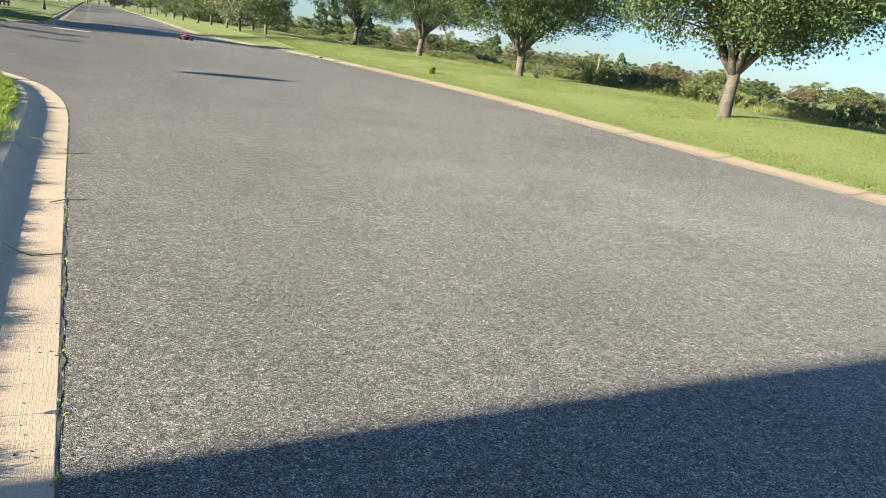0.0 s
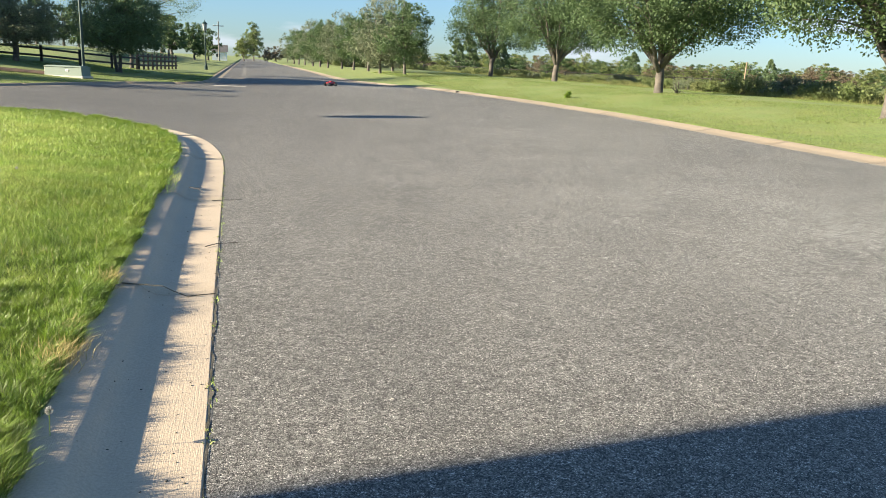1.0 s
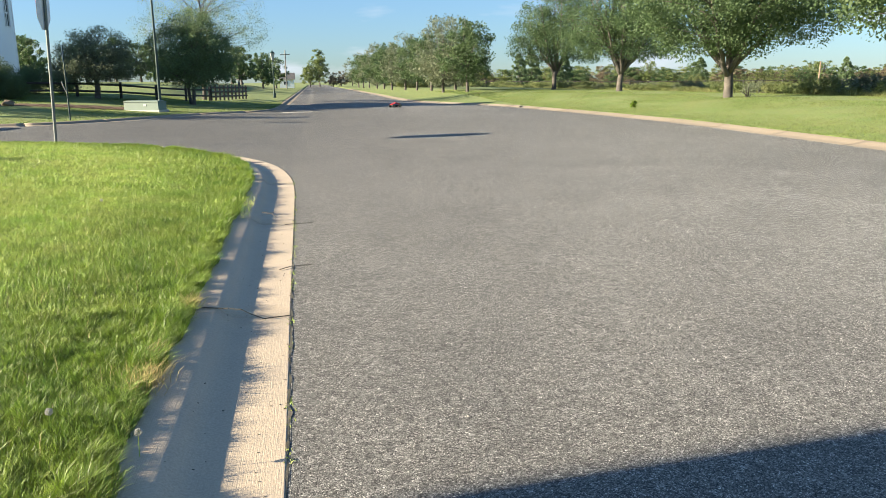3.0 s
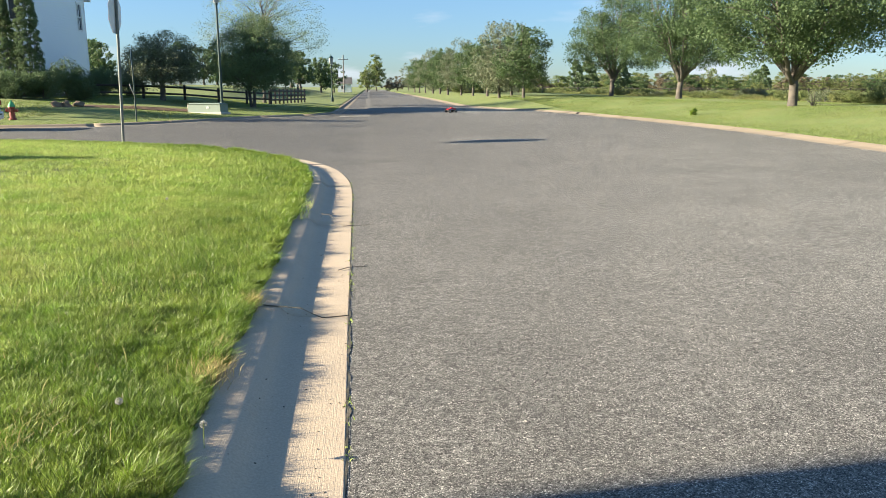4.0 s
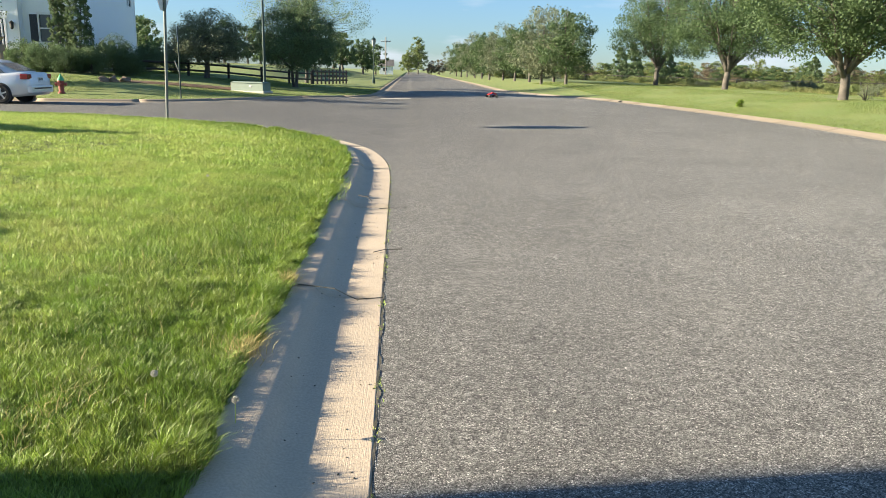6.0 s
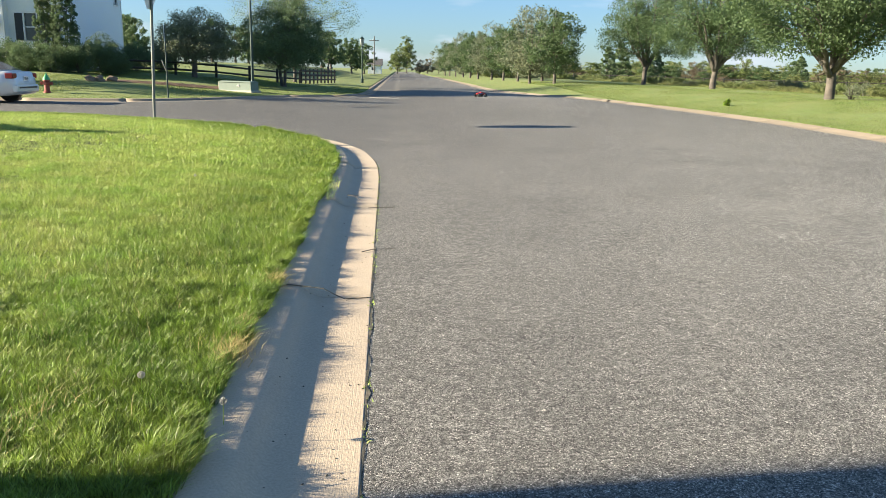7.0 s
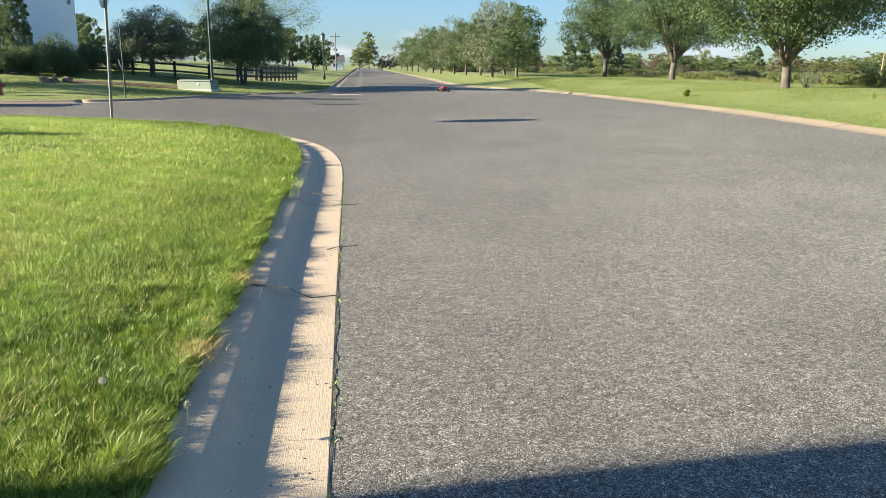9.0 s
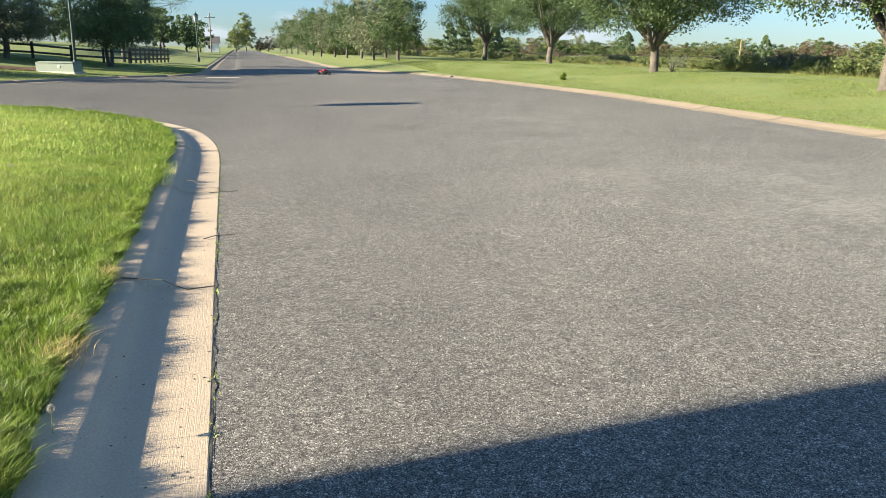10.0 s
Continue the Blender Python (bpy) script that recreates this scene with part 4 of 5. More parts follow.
def street_lamp(at, h, label):
    root = thing("street_lamp", at, label, "street lamp", "street lamps")
    part("base", lathe([(-0.2, 0.16), (0.35, 0.15), (0.45, 0.1), (0.6, 0.08)], 16), POLE_GREEN, root)
    part("pole", lathe([(0.6, 0.07), (h - 0.9, 0.05), (h - 0.88, 0.075), (h - 0.8, 0.075)], 16), POLE_GREEN, root)
    head = part("lantern", lathe([(h - 0.8, 0.1), (h - 0.74, 0.13), (h - 0.2, 0.2), (h - 0.17, 0.2)], 6), LAMP_GLASS, root, "frosted lantern glass")
    for k in range(6):
        a = k * math.pi / 3
        part("cage_bar", tube(bmesh.new(), [(0.135 * math.cos(a), 0.135 * math.sin(a), h - 0.76), (0.205 * math.cos(a), 0.205 * math.sin(a), h - 0.17)], [0.012, 0.012], 5), POLE_GREEN, head)
    part("cap", lathe([(h - 0.17, 0.25), (h - 0.1, 0.2), (h + 0.02, 0.06), (h + 0.05, 0.03), (h + 0.14, 0.035), (h + 0.18, 0.01)], 16), POLE_GREEN, root)


street_lamp(stand(-7.24, 39.5), 6.05, "dark green lantern street lamp beside the cabinet")
street_lamp(stand(-3.6, 77.0), 4.3, "dark green lantern street lamp along the far road")


def cabinet():
    root = thing("utility_cabinet", stand(-7.95, 39.55, -22), "long low green utility cabinet with pale end", "utility cabinet")
    part("base_pad", boxed(-1.0, -0.42, -0.2, 1.0, 0.42, 0.06, bevel=0.02), PAD, root)
    rings = []
    for z, w, d in ((0.06, 0.92, 0.36), (0.42, 0.9, 0.34), (0.5, 0.84, 0.28)):
        rings.append([(-w, -d, z), (w, -d, z), (w, d, z), (-w, d, z)])
    part("body", loft(rings), CABINET, root)
    part("lid", boxed(-0.93, -0.37, 0.43, 0.93, 0.37, 0.47, bevel=0.01), CABINET, root)
    part("end_panel", boxed(-0.935, -0.33, 0.09, -0.918, 0.33, 0.42), PAD, root, "pale end panel on the left")
    plate = part("warning_label", boxed(0.14, -0.366, 0.24, 0.28, -0.358, 0.33), SIGN_BACK, root, "small pale label with bars")
    for k in range(3):
        part("label_bar", boxed(0.155, -0.369, 0.252 + 0.024 * k, 0.265, -0.3655, 0.264 + 0.024 * k), BLACK, plate)


cabinet()


def hydrant():
    root = thing("fire_hydrant", stand(-13.75, 31.6), "red fire hydrant with a green bonnet", "hydrant")
    part("barrel", lathe([(-0.1, 0.14), (0.05, 0.14), (0.08, 0.1), (0.42, 0.1), (0.46, 0.13), (0.5, 0.13)], 16), HYDRANT_RED, root)
    part("bonnet", lathe([(0.5, 0.13), (0.56, 0.12), (0.66, 0.06), (0.7, 0.03), (0.76, 0.03)], 16), HYDRANT_GREEN, root, "green bonnet")
    for a in (0, 180, 270):
        part("nozzle", lathe([(0.08, 0.055), (0.17, 0.055), (0.18, 0.07), (0.22, 0.07)], 12, None, pose(0, 0, 0.36, 0, 90, a)), HYDRANT_RED, root)


hydrant()


def rail_fence():
    """Two-rail fence, then a close run of pickets at its end."""
    posts = [(-15.6, 45.6), (-13.2, 47.6), (-11.3, 49.6), (-9.7, 51.9), (-8.3, 54.4), (-7.1, 56.9)]
    root = thing("rail_fence", pose(0, 0, 0), "dark weathered two-rail wooden fence behind the trees", "fence")
    tops = []
    for x, y in posts:
        z = height(x, y)
        part("post", boxed(x - 0.07, y - 0.07, z - 0.2, x + 0.07, y + 0.07, z + 0.95, bevel=0.012), WOOD, root)
        tops.append((x, y, z))
    for a, b in zip(tops, tops[1:]):
        for h in (0.35, 0.75):
            part("rail", tube(bmesh.new(), [(a[0], a[1], a[2] + h), (b[0], b[1], b[2] + h)], [0.06, 0.06], 6), WOOD, root)
    root = thing("picket_fence", pose(0, 0, 0), "dark wooden fence section with tall close posts", "fence")
    for k in range(10):
        x, y = -7.0 + 0.17 * k, 57.0 + 1.15 * k
        z = height(x, y)
        part("post", boxed(x - 0.065, y - 0.065, z - 0.2, x + 0.065, y + 0.065, z + 1.1, bevel=0.015), WOOD, root)
    a, b = (-7.0, 57.0, height(-7.0, 57.0)), (-5.4, 67.4, height(-5.4, 67.4))
    for h in (0.3, 0.62, 0.92):
        part("rail", tube(bmesh.new(), [(a[0], a[1], a[2] + h), (b[0], b[1], b[2] + h)], [0.07, 0.07], 6), WOOD, root)


rail_fence()

post = thing("marker_post", stand(-11.15, 20.35), "short white plastic marker post in the lawn", "post")
part("shaft", lathe([(-0.2, 0.055), (0.72, 0.055), (0.76, 0.05), (0.78, 0.02)], 14), WHITE_PLASTIC, post)
part("rim", lathe([(0.68, 0.06), (0.73, 0.06)], 14), WHITE_PLASTIC, post)

mail = thing("mailbox", stand(-16.4, 32.4), "tan wooden mailbox post with slanted top", "mailbox")
part("post", boxed(-0.1, -0.1, -0.2, 0.1, 0.1, 1.75, bevel=0.01), TAN_WOOD, mail)
part("box", boxed(-0.14, -0.2, 1.5, 0.14, 0.2, 1.77, bevel=0.03), TAN_WOOD, mail)
part("roof_board", boxed(-0.22, -0.24, -0.02, 0.22, 0.24, 0.02), TAN_WOOD, mail, "", pose(-0.05, 0, 1.93, 0, -38, 0))

for i, (x, y, s) in enumerate([(-14.25, 37.3, 0.28), (-13.95, 37.6, 0.3), (-13.6, 38.2, 0.3)]):
    bm = bmesh.new()
    bmesh.ops.create_icosphere(bm, subdivisions=3, radius=s)
    for v in bm.verts:
        v.co *= 0.8 + 0.45 * noise.noise(v.co * 4 + Vector((i * 7, 0, 0)))
        v.co.z *= 0.75
    o = part("boulder", bm, STONE, None, "", stand(x, y, 40 * i, 0.1), True)
    tagged(o, "rough brown boulder at the edge of a bed", "rock", "boulders in the lawn")
bm = bmesh.new()
bmesh.ops.create_grid(bm, x_segments=28, y_segments=8, size=1)
for v in bm.verts:
    edge = max(abs(v.co.x), abs(v.co.y))
    x, y = -11.2 + v.co.x * 2.9, 39.6 + v.co.y * 0.75 + v.co.x * 0.9
    v.co = Vector((x, y, height(x, y) + 0.02 + (0.07 + 0.05 * noise.noise(Vector((x * 3, y * 3, 0)))) * (1 - edge ** 4)))
tagged(part("planting_bed", bm, MULCH), "low bed of brown mulch in the lawn", "garden bed")


# ---- toy truck on the road ----
def toy_truck():
    root = thing("toy_truck", pose(4.6, 44.2, float(road_z(4.6, 44.2)) + 0.0, 0, 0, 25), "red radio-controlled monster truck with big black tyres", "toy car")
    for x in (-0.2, 0.2):
        for s in (-1, 1):
            wheel(root, x, s * 0.2, 0.088, 0.088, 0.1, s, "wheel", 5)
        part("axle", tube(bmesh.new(), [(x, -0.17, 0.09), (x, 0.17, 0.09)], [0.012, 0.012], 6), BLACK, root)
        for s in (-1, 1):
            part("shock", tube(bmesh.new(), [(x * 0.9, s * 0.13, 0.1), (x * 0.75, s * 0.07, 0.2)], [0.012, 0.01], 6), BLACK, root)
    part("chassis", boxed(-0.24, -0.06, 0.09, 0.24, 0.06, 0.13, bevel=0.01), BLACK, root)
    rings = []
    for x, w, lo, hi in ((-0.27, 0.06, 0.15, 0.19), (-0.2, 0.09, 0.14, 0.215), (-0.08, 0.1, 0.14, 0.225), (-0.02, 0.085, 0.14, 0.28), (0.08, 0.08, 0.14, 0.285), (0.13, 0.1, 0.14, 0.235), (0.26, 0.09, 0.16, 0.225)):
        rings.append([(x, -w, lo), (x, -w, (lo + hi) / 2), (x, -w * 0.7, hi), (x, w * 0.7, hi), (x, w, (lo + hi) / 2), (x, w, lo)])
    shell = part("shell", loft(rings), TOY_RED, root, "glossy red truck body")
    for s in (-1, 1):
        part("stripe", boxed(-0.16, s * 0.1 - 0.006, 0.16, 0.1, s * 0.1 + 0.006, 0.2), TOY_BLUE, shell, "blue side stripe")
        part("cab_window", boxed(-0.01, s * 0.083 - 0.006, 0.235, 0.07, s * 0.083 + 0.004, 0.268), BLACK, shell)
    part("wing", boxed(0.2, -0.1, 0.225, 0.27, 0.1, 0.235), BLACK, root)


toy_truck()


# ---- unseen house added behind the camera to cast the shade on the road ----
def shade_house():
    x1, y1 = -9.0, 2.12
    root = thing("house", pose(x1, y1, height(x1, y1 - 2), 0, 0, 3), "plain unseen white house added to shade the road", "house")
    part("wall", boxed(-11, -12, -0.4, 0, 0, 6.0), SIDING, root)
    bm = bmesh.new()
    rings = [[(-11.4, y, 6.0), (-5.5, y, 9.0), (0.4, y, 6.0), (0.4, y, 5.9), (-11.4, y, 5.9)] for y in (-12.3, 0.0)]
    loops = [[bm.verts.new(p) for p in r] for r in rings]
    for i in range(5):
        bm.faces.new((loops[0][i], loops[1][i], loops[1][(i + 1) % 5], loops[0][(i + 1) % 5]))
    bm.faces.new(loops[0]), bm.faces.new(loops[1][::-1])
    bmesh.ops.recalc_face_normals(bm, faces=bm.faces)
    part("roof", bm, ROOF, root)
    part("door", boxed(0.0, -6.5, 0.1, 0.04, -5.5, 2.2), SHUTTER, root)
    for y in (-10, -3):
        for z in (0.9, 3.7):
            win = part("window", boxed(0.0, y - 0.6, z, 0.03, y + 0.6, z + 1.4), WINDOW, root)
            part("window_frame", boxed(0.0, y - 0.7, z - 0.1, 0.06, y + 0.7, z), TRIM, win)


shade_house()

# ---- distance ----
# hedgerow of low shrubs behind the tree lawn
HEDGE = "rough hedgerow behind the tree lawn"
kinds = [shrub(stand(27.5, 30.0), "low sunlit green hedge shrub", 61, 1.7, 1.5, 1.0, LEAF_HEDGE, 0.105, 66, 40, group=HEDGE),
         shrub(stand(27.8, 33.0), "low yellowish green hedge shrub", 62, 1.8, 1.4, 0.9, LEAF_HEDGE, 0.105, 66, 40, group=HEDGE),
         shrub(stand(28.2, 36.0), "low grey green hedge shrub", 63, 1.6, 1.6, 1.1, LEAF_GREY, 0.105, 66, 40, group=HEDGE),
         shrub(stand(27.6, 39.0), "low leafy green hedge shrub", 64, 1.9, 1.5, 1.0, LEAF_HEDGE, 0.105, 66, 40, group=HEDGE)]
r = random.Random(5)
spots = []
y = 8.0
while y < 150:
    spots.append((27.2 + r.uniform(-0.6, 1.8) + max(0, (y - 70) * 0.02), y, r.uniform(0.5, 0.82)))
    y += r.uniform(1.6, 2.6) * (1 + max(0, y - 50) / 60)
for k in range(85):
    spots.append((r.uniform(31, 62), r.uniform(12, 175), r.uniform(0.6, 1.15)))
for k in range(40):
    spots.append((r.uniform(14.5, 26), r.uniform(112, 190), r.uniform(0.8, 1.3)))
for x, y, s in spots:
    c = copy_thing(r.choice(kinds), stand(x, y, r.uniform(0, 360), -0.05))
    c.scale = (s, s, s * r.uniform(0.85, 1.15))

# far trees round the horizon
FAR = "distant trees round the fields"
far_kinds = [tree(stand(60, 190), "distant round green field tree", 71, 6.5, 3.4, 0.5, 0.2, LEAF_HEDGE, 0.28, 70, 40, group=FAR, limbs=8),
             tree(stand(70, 185), "distant reddish tree in bud", 72, 5.2, 3.6, 0.3, 0.16, LEAF_RED, 0.26, 66, 40, group=FAR, limbs=10),
             tree(stand(80, 180), "distant light green field tree", 73, 7.0, 3.2, 0.6, 0.2, LEAF_LIGHT, 0.26, 66, 38, group=FAR, limbs=10),
             tree(stand(90, 176), "distant dark green field tree", 74, 6.2, 3.0, 0.4, 0.2, LEAF, 0.28, 70, 40, group=FAR, limbs=8)]
for k in range(185):
    a = radians(r.uniform(5, 66))
    dist = r.uniform(165, 300)
    x, y = dist * math.sin(a), dist * math.cos(a)
    s = r.uniform(0.5, 0.9) * dist / 210
    c = copy_thing(far_kinds[r.choice((0, 0, 1, 1, 2, 3, 3))], stand(x, y, r.uniform(0, 360)))
    c.scale = (s * 1.7, s * 1.7, s)
tree(stand(2.4, 258), "tall pale green poplar at the far end of the road", 75, 13.5, 3.6, 1.5, 0.25, LEAF_LIGHT, 0.17, 210, 110, group=FAR, limbs=30)
tree(stand(-0.6, 250), "rounded pale green tree at the far end of the road", 76, 9.0, 3.4, 0.8, 0.22, LEAF_LIGHT, 0.17, 160, 110, group=FAR, limbs=20)
for x, y, s, k in ((6.5, 250, 0.9, 1), (9.5, 262, 1.0, 1), (13.5, 270, 0.8, 3), (-9, 150, 1.0, 3), (-12, 140, 1.1, 3), (-15, 155, 1.2, 0), (-19, 150, 1.2, 3),
                   (-8.2, 185, 1.2, 3), (-12, 200, 1.3, 0), (-24, 118, 1.0, 3), (-29, 125, 1.2, 0), (-22, 92, 0.75, 0), (-26, 98, 0.8, 3), (-40, 120, 1.2, 3), (-50, 100, 1.1, 0), (-35, 105, 1.0, 2),
                   (-60, 130, 1.4, 3), (-75, 120, 1.4, 0), (-19.5, 70, 0.55, 0), (-10.5, 118, 0.8, 3), (-13, 108, 0.75, 0), (-16, 112, 0.8, 3), (-18.5, 106, 0.75, 3), (-21, 112, 0.8, 0), (-16.5, 96, 0.6, 3), (-30, 90, 0.7, 3), (-33, 96, 0.8, 0), (-27.5, 84, 0.6, 0)):
    c = copy_thing(far_kinds[3 if x < -8 else k], stand(x, y, r.uniform(0, 360)))
    c.scale = (s, s, s)
CONE = "distant evergreens beyond the fields"
cone = shrub(stand(40.0, 150.0), "distant dark conifer beyond the field", 81, 1.8, 1.8, 6.5, LEAF_DARK, 0.3, 110, 45, "conifer", "evergreen", True, CONE)
for x, y, s in ((47.5, 168, 1.2), (52, 165, 0.9), (50, 172, 0.75), (56, 170, 1.0), (78, 150, 0.9), (96, 130, 0.8), (30, 185, 0.9)):
    c = copy_thing(cone, stand(x, y, r.uniform(0, 360)))
    c.scale = (s, s, s)


def far_house(x, y, w, d, h, turn, label):
    root = thing("house", stand(x, y, turn), label, "house")
    part("wall", boxed(-w / 2, -d / 2, -0.3, w / 2, d / 2, h), SIDING, root)
    bm = bmesh.new()
    rings = [[(xx, -d / 2 - 0.4, h), (xx, 0, h + d * 0.35), (xx, d / 2 + 0.4, h)] for xx in (-w / 2 - 0.3, w / 2 + 0.3)]
    bm = loft(rings)
    part("roof", bm, ROOF, root)
    for k in range(int(w // 2.5)):
        win = part("window", boxed(-w / 2 + 1 + k * 2.5, -d / 2 - 0.03, h * 0.35, -w / 2 + 2 + k * 2.5, -d / 2 + 0.02, h * 0.75), WINDOW, root)
        part("window_frame", boxed(-w / 2 + 0.9 + k * 2.5, -d / 2 - 0.05, h * 0.35 - 0.12, -w / 2 + 2.1 + k * 2.5, -d / 2 + 0.0, h * 0.35), TRIM, win)


far_house(-6.6, 215, 3.6, 5, 2.0, 0, "small white building at the far end of the road")

pole = thing("utility_pole", stand(-5.7, 181), "tall wooden utility pole with a crossarm", "utility pole")
part("pole", lathe([(-0.3, 0.16), (8.3, 0.11)], 10), GREY_WOOD, pole)
part("crossarm", boxed(-1.1, -0.06, 7.3, 1.1, 0.06, 7.45), GREY_WOOD, pole)
for x in (-0.95, -0.4, 0.4, 0.95):
    part("insulator", lathe([(7.45, 0.05), (7.6, 0.04)], 8, None, Matrix.Translation((x, 0, 0))), WHITE_PLASTIC, pole)
marker = thing("marker_pole", stand(46, 66), "pale wooden pole standing in the field", "pole")
part("shaft", tube(bmesh.new(), [(0, 0, -0.2), (0.1, 0, 2.9)], [0.08, 0.06], 8), TAN_WOOD, marker)
field_fence = thing("field_fence", pose(0, 0, 0), "low rail fence far across the field", "fence")
last = None
for k in range(26):
    x, y = 30 + 3.2 * k, 150 - 1.1 * k
    z = height(x, y)
    part("post", boxed(x - 0.1, y - 0.1, z - 0.2, x + 0.1, y + 0.1, z + 1.3), WOOD, field_fence)
    if last:
        part("rail", tube(bmesh.new(), [last, (x, y, z + 1.15)], [0.07, 0.07], 5), WOOD, field_fence)
    last = (x, y, z + 1.15)


# ---- small things by the roadside ----
shrub(stand(15.2, 35.6), "bright green weed clump standing in the mown lawn", 91, 0.2, 0.16, 0.3, LUSH, 0.12, 26, 9, "weed_clump", "weed")
shrub(stand(20.6, 34.7), "thin twiggy weeds at the foot of a tree", 92, 0.5, 0.4, 0.8, LEAF_GREY, 0.05, 30, 14, "weed_clump", "weed")


def stick(points, radius, label, name="twig"):
    bm = tube(bmesh.new(), points, [radius * f for f in np.linspace(1, 0.5, len(points))], 6)
    mid = points[len(points) // 2]
    tube(bm, [mid, (mid[0] + 0.05, mid[1] + 0.05, mid[2] + 0.012)], [radius * 0.6, radius * 0.3], 5)
    tagged(part(name, bm, BARK), label, "twig")


stick([(-0.31, 6.47, 0.013), (-0.22, 6.56, 0.016), (-0.1, 6.6, 0.012), (-0.02, 6.62, 0.01)], 0.004, "thin brown twig lying across the gutter's edge")
stick([(-0.34, 8.62, 0.012), (-0.2, 8.66, 0.014), (-0.08, 8.68, 0.01), (0.02, 8.72, 0.008)], 0.0045, "thin dry twig at a kerb joint")
stick([(-0.6, 9.0, 0.095), (-0.5, 8.95, 0.09), (-0.44, 8.88, 0.06)], 0.006, "short grey twig on the kerb")
stick([(11.7, 43.6, 0.05), (12.0, 44.1, 0.07), (12.2, 44.5, 0.06)], 0.04, "fallen stick on the tan kerb")

# pale slab stands in for sunlight on the gutter at the far corner
pad = part("lit_gutter_slab", boxed(-1.0, -0.35, -0.05, 1.0, 0.35, 0.012, bevel=0.005), PAD, None, "", pose(-0.6, 42.4, 0.0, 0, 0, 6))
tagged(pad, "pale slab put in for the sunlit gutter corner", "patch", kind="structure")

# dandelion clocks
for x, y, h in ((-1.12, 3.22, 0.13), (-0.72, 3.0, 0.11), (-2.4, 9.2, 0.13)):
    d = thing("dandelion", stand(x, y), "white dandelion seed head on a thin stalk", "flower", "dandelions in the lawn")
    part("stalk", tube(bmesh.new(), [(0, 0, 0), (0.004, 0, h)], [0.002, 0.0018], 5), GRASS, d)
    rr = np.random.default_rng(int(x * 100) % 97)
    v = rr.normal(0, 1, (160, 3))
    v = v / np.linalg.norm(v, axis=1)[:, None] * 0.014 + [0.004, 0, h]
    me = leaf_mesh(v, np.full(160, 0.002), 2, 0.006, SEED, 5)
    part("seed_head", me, SEED, d)


# ---- grass ----
near_lawn = np.vstack([spline(NEAR_EDGE, 1.2), [(-90, -40)]])


def blades(name, x, y, z, tall, wide, mat, seed, label, lean=0.45, fine=True, drift=(0, 0)):
    """Grass blades, each a bent strip, standing at x, y, z."""
    q = np.random.default_rng(seed)
    n = len(x)
    a = q.random(n) * 2 * math.pi
    h = tall * (0.55 + 0.75 * q.random(n))
    out = h * lean * (0.3 + 1.1 * q.random(n))
    ox, oy = np.cos(a) * out + drift[0] * h, np.sin(a) * out + drift[1] * h
    b = q.random(n) * 2 * math.pi
    wx, wy = np.cos(b) * wide * 0.5, np.sin(b) * wide * 0.5
    base = np.stack([x, y, z - 0.01], 1)
    side = np.stack([wx, wy, np.zeros(n)], 1)
    mid = base + np.stack([ox * 0.35, oy * 0.35, h * 0.62], 1)
    tip = base + np.stack([ox, oy, h * (1 - 0.12 * lean)], 1)
    i = np.arange(n)[:, None]
    if fine:
        v = np.stack([base - side, base + side, mid - side * 0.8, mid + side * 0.8, tip], 1).reshape(-1, 3)
        f = np.vstack([i * 5 + [0, 1, 3], i * 5 + [0, 3, 2], i * 5 + [2, 3, 4]])
    else:
        v = np.stack([base - side, base + side, tip], 1).reshape(-1, 3)
        f = i * 3 + [0, 1, 2]
    return tagged(new(name, triangles(v, f, mat)), label, "grass", kind="stuff")


def near_points(n, y0, y1, seed, lo=0.5, hi=99.0):
    q = np.random.default_rng(seed)
    y = np.sqrt(q.random(n) * (y1 ** 2 - y0 ** 2) + y0 ** 2)
    x = -0.25 - q.random(n) * (0.64 * y + (1.0 if hi > 2 else 0.0))
    d = -outside(x, y, near_lawn)
    ok = (d > lo) & (d < hi)
    x, y, d = x[ok], y[ok], d[ok]
    return x, y, land_z(x, y, np.maximum(d, 0.6)), d


def lattice(x, y, size, seed):
    """Smooth random values from 0 to 1 over patches of that size."""
    g = np.random.default_rng(seed).random((97, 89))
    u, v = np.asarray(x) / size + 500, np.asarray(y) / size + 500
    i, j = u.astype(int), v.astype(int)
    a, b = u - i, v - j
    a, b = a * a * (3 - 2 * a), b * b * (3 - 2 * b)
    at = lambda p, q: g[p % 97, q % 89]
    return (at(i, j) * (1 - a) + at(i + 1, j) * a) * (1 - b) + (at(i, j + 1) * (1 - a) + at(i + 1, j + 1) * a) * b


def clump(x, y, seed):
    """Uneven growth in tufts of a few centimetres on patches of half a metre."""
    return 0.5 + 0.42 * lattice(x, y, 0.55, seed) + 0.38 * lattice(x, y, 0.17, seed + 1) + 0.4 * lattice(x, y, 0.055, seed + 2) ** 1.5


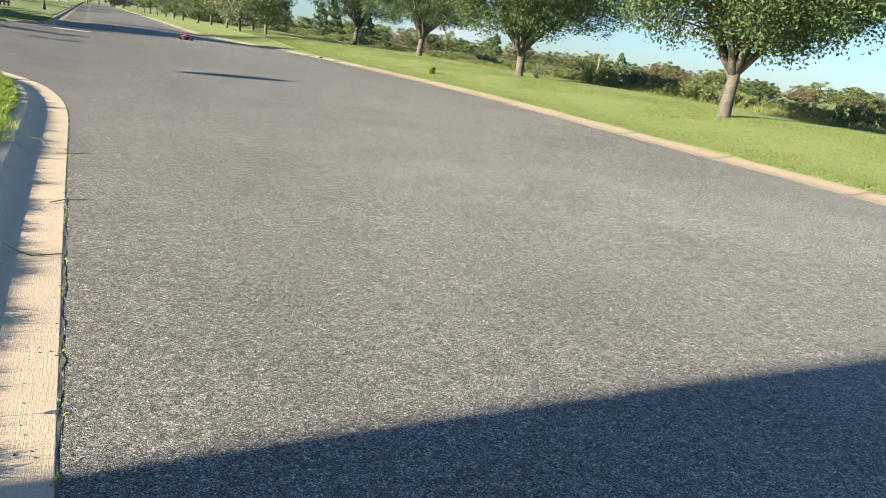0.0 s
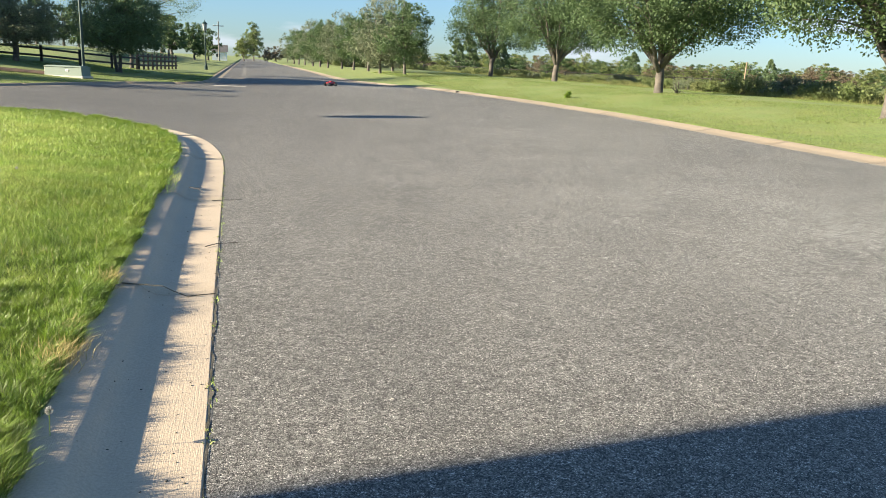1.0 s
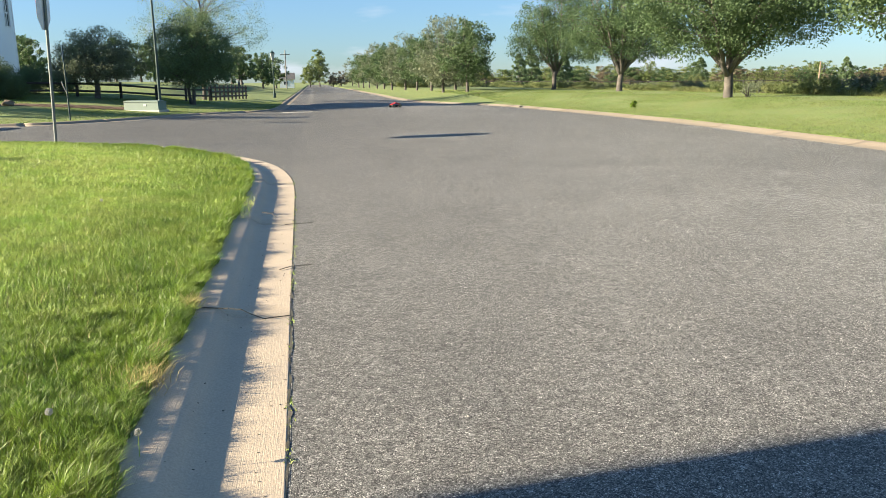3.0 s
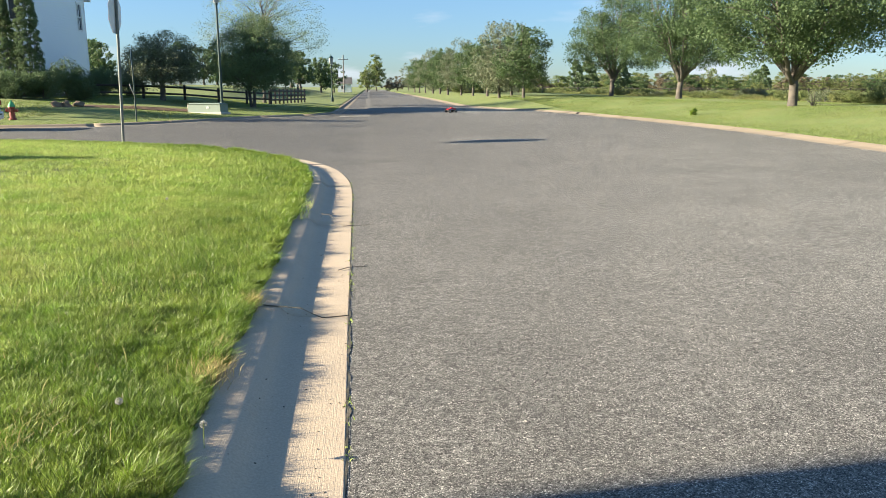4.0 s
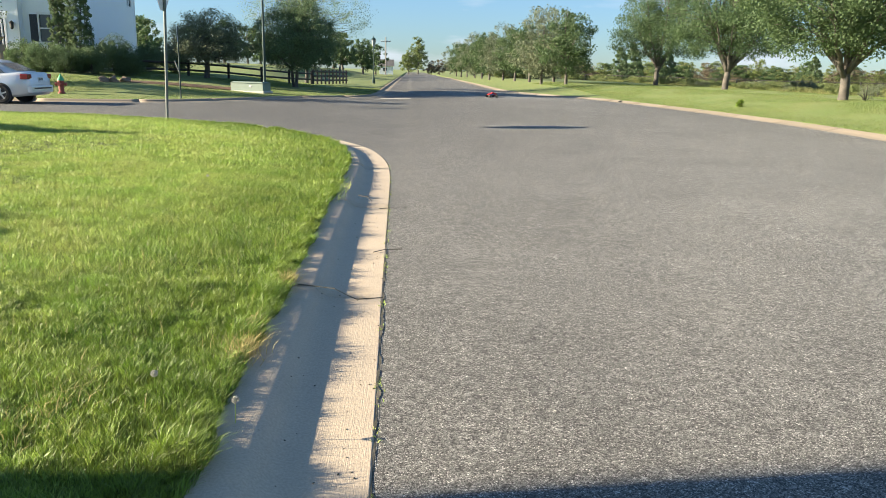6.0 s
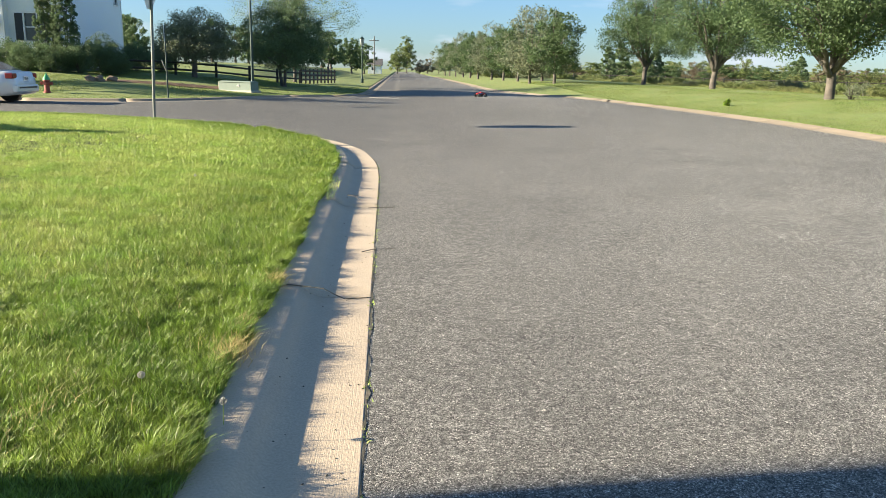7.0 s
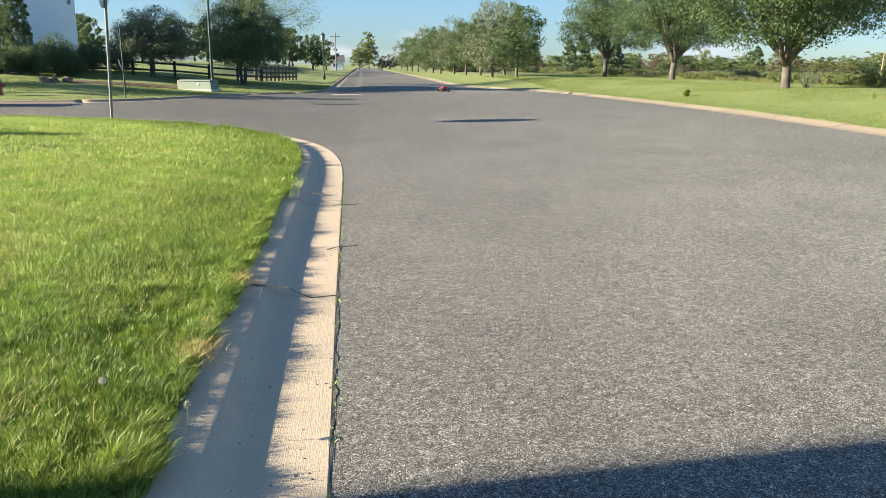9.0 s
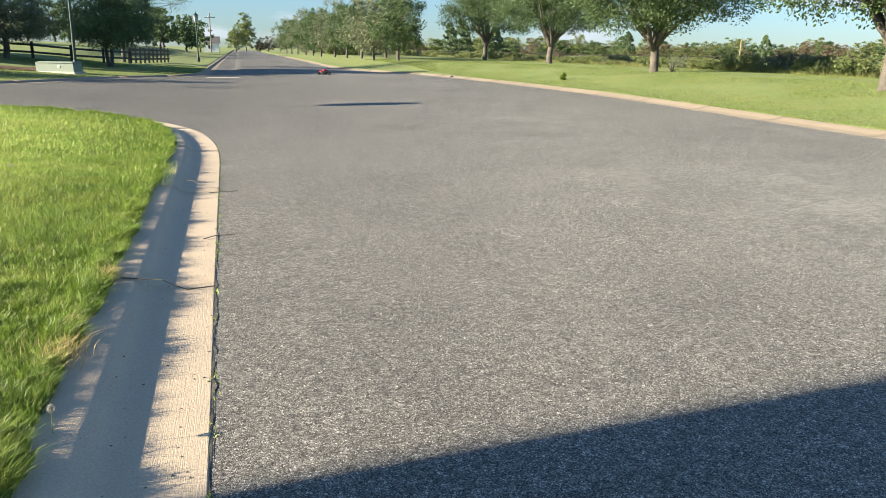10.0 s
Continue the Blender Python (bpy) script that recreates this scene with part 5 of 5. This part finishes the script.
for k, (n, y0, y1, tall, wide, fine, lean) in enumerate(((350000, 1.9, 5.0, 0.066, 0.0044, True, 0.55), (480000, 5.0, 11.0, 0.06, 0.0062, False, 0.8), (410000, 11.0, 22.0, 0.062, 0.0135, False, 0.8))):
    x, y, z, d = near_points(n, y0, y1, 100 + k, 0.66)
    # darker lush grass by the kerb, at low y and in patches; paler up the lawn
    lush_share = np.maximum(smooth(2.8, 0.8, d), 0.8 * smooth(6.5, 3.0, y)) + 0.5 * (lattice(x, y, 0.8, 60) - 0.5) + 0.35 * (lattice(x, y, 0.2, 61) - 0.5)
    is_lush = np.random.default_rng(62 + k).random(len(x)) < lush_share
    for name, mat, here, words in (("lush_grass", LUSH, is_lush, "lush dark green lawn grass beside the kerb"), ("lawn_grass", GRASS, ~is_lush, "dense fresh green lawn grass")):
        blades(name, x[here], y[here], z[here], (tall * clump(x, y, 10 * k))[here], wide, mat, 200 + k, words, lean, fine)
# a ragged fringe that leans over the back of the kerb
fringe_line = near_line[(near_line[:, 1] > 1.5) & (near_line[:, 0] > -5)]
fringe_s = np.concatenate([[0], np.cumsum(np.linalg.norm(np.diff(fringe_line, axis=0), axis=1))])
for k, (n, u0, u1, wide) in enumerate(((48000, 0.2, 6.0, 0.0036), (46000, 6.0, fringe_s[-1] - 0.2, 0.0062))):
    q = np.random.default_rng(120 + k)
    u, d = u0 + (u1 - u0) * q.random(n), 0.6 + 0.22 * q.random(n) ** 0.7
    at = lambda w: np.stack([np.interp(w, fringe_s, fringe_line[:, 0]), np.interp(w, fringe_s, fringe_line[:, 1])], 1)
    way = at(u + 0.1) - at(u - 0.1)
    way /= np.linalg.norm(way, axis=1)[:, None]
    p = at(u) + np.stack([-way[:, 1], way[:, 0]], 1) * d[:, None]
    x, y = p[:, 0], p[:, 1]
    ok = d > 0.7 - 0.1 * lattice(x, y, 0.25, 42)
    x, y, d = x[ok], y[ok], d[ok]
    grow = 0.3 + 0.6 * lattice(x, y, 0.3, 40) + 1.0 * lattice(x, y, 0.06, 41) ** 2
    blades("kerb_fringe", x, y, land_z(x, y, np.maximum(d, 0.6)), 0.08 * grow, wide, LUSH, 220 + k, "ragged grass fringe leaning over the kerb", 0.7, True, (0.3, 0.0))
# a few long seed stalks
x, y, z, d = near_points(700, 2.2, 9.0, 130, 0.68)
blades("seed_stalks", x, y, z, 0.12, 0.0032, STRAW, 131, "pale thin stalks standing in the lawn", 0.6, True)
# dry tufts at the edge
for k, (cx, cy, rad, n) in enumerate(((-0.86, 3.78, 0.1, 420), (-0.84, 5.14, 0.06, 220), (-1.5, 3.1, 0.2, 160), (-1.0, 9.4, 0.5, 700), (-0.9, 4.15, 0.07, 120))):
    q = np.random.default_rng(300 + k)
    x, y = q.normal(cx, rad * 0.5, n), q.normal(cy, rad, n)
    d = -outside(x, y, near_lawn)
    x, y, d = x[d > 0.5], y[d > 0.5], d[d > 0.5]
    blades("dry_tuft", x, y, land_z(x, y, np.maximum(d, 0.6)), 0.1, 0.004, STRAW if k != 3 else GRASS, 310 + k, "straw-coloured dry grass tuft at the kerb", 0.8, True, (0.3, 0))
# roadside lawn on the other side
q = np.random.default_rng(400)
x, y = 12.4 + q.random(330000) ** 1.4 * 15, 5 + q.random(330000) ** 1.3 * 75
edge = np.interp(y, right_line[::-1, 1], right_line[::-1, 0])
ok = x > edge + 0.58 + 0.12 * clump(x, y, 9) + 0.3 * smooth(40, 45, y)
x, y, d = x[ok], y[ok], (x - edge)[ok]
blades("roadside_grass", x, y, land_z(x, y, d), 0.042 * clump(x * 0.3, y * 0.3, 3), 0.02, MOWN, 401, "mown grass of the tree lawn", 0.5, False)
# lawn across the side street
x, y = -22 + 20.5 * q.random(120000), 29 + 30 * q.random(120000)
far_lawn = np.vstack([spline(FAR_EDGE, 2.0)[:60], [(-1.6, 420), (-90, 420)]])
d = -outside(x, y, far_lawn)
ok = (d > 0.62) & ~((x < -18.3) & (y > 44.3))
x, y, d = x[ok], y[ok], d[ok]
blades("house_lawn_grass", x, y, land_z(x, y, d), 0.04, 0.035, MOWN, 402, "mown lawn in front of the house", 0.5, False)
# tall grass of the field's edge, before and between the hedge shrubs
x, y = 25.6 + q.random(110000) ** 1.5 * 12, 7 + q.random(110000) ** 1.2 * 110
ok = lattice(x, y, 3.0, 50) + 0.4 * lattice(x, y, 0.9, 51) > 0.35 + 0.5 * smooth(27.5, 25.6, x)
x, y = x[ok], y[ok]
blades("meadow_grass", x, y, land_z(x, y, x - 12.5), 0.32 * (0.3 + lattice(x, y, 1.7, 52)), 0.022, MEADOW, 403, "tall yellowish grass at the field's edge", 0.5, False)
# weeds and dirt along the asphalt's edge
q = np.random.default_rng(500)
y = 2 + q.random(900) ** 1.2 * 11
x = np.interp(y, near_line[:100, 1], near_line[:100, 0]) + q.normal(0.005, 0.012, len(y))
ok = np.sin(y * 9 + 2 * np.sin(y * 4)) + 0.8 * np.sin(y * 23) > 0.35
blades("edge_weeds", x[ok], y[ok], road_z(x[ok], y[ok]) + 0.005, 0.022, 0.006, GRASS, 501, "tiny weeds in the joint between gutter and asphalt", 0.9, True)
bm = bmesh.new()
rows = []
for k in range(420):
    y = 1.5 + k * 0.028
    x = float(np.interp(y, near_line[:100, 1], near_line[:100, 0]))
    w0, w1 = 0.011 * float(lattice(0.0, y, 0.06, 70)) ** 2, 0.002 + 0.015 * float(lattice(0.0, y, 0.11, 71)) ** 2 * (0.6 + 0.8 * q.random())
    rows.append([bm.verts.new((x - w0, y, float(road_z(x, y)) + 0.0045)), bm.verts.new((x + w1, y, float(road_z(x + w1, y)) + 0.003))])
for a, b in zip(rows, rows[1:]):
    bm.faces.new((a[0], a[1], b[1], b[0]))
tagged(part("edge_dirt", bm, DIRT), "dark crumbled dirt along the edge of the asphalt", "dirt", kind="stuff")
# root-like crack across the kerb
bm = tube(bmesh.new(), [(-0.76, 5.13, 0.1), (-0.62, 5.1, 0.092), (-0.5, 5.06, 0.09), (-0.44, 5.06, 0.055), (-0.36, 5.08, 0.012), (-0.18, 5.13, 0.01)], [0.004, 0.0032, 0.003, 0.003, 0.003, 0.0025], 6)
tagged(part("root", bm, DIRT), "thin dark root running across the kerb", "root")

# crumbs of soil and pale grit on the gutter and the road
q = np.random.default_rng(600)
for mat, n, x0, x1, label in ((DIRT, 130, -0.62, -0.16, "dark crumbs of soil scattered on the gutter"), (PAD, 60, 0.0, 7.0, "pale grit scattered on the asphalt")):
    bm = bmesh.new()
    for k in range(n):
        y = 2.2 + 9 * q.random() ** 1.6
        x = x0 + (x1 - x0) * q.random()
        e = 0.003 + 0.005 * q.random() ** 2
        d = -0.15 - x
        z = float(road_z(max(x, -0.15), y)) + (0.003 if d < 0.33 else float(np.interp(d, [a for a, _ in KERB[:11]], [b for _, b in KERB[:11]])))
        bmesh.ops.create_icosphere(bm, subdivisions=1, radius=1, matrix=pose(x, y, z + e * 0.3, 0, 0, 360 * q.random()) @ Matrix.Diagonal((e, e * 0.7, e * 0.5, 1)))
    tagged(part("grit", bm, mat), label, "grit", kind="stuff")
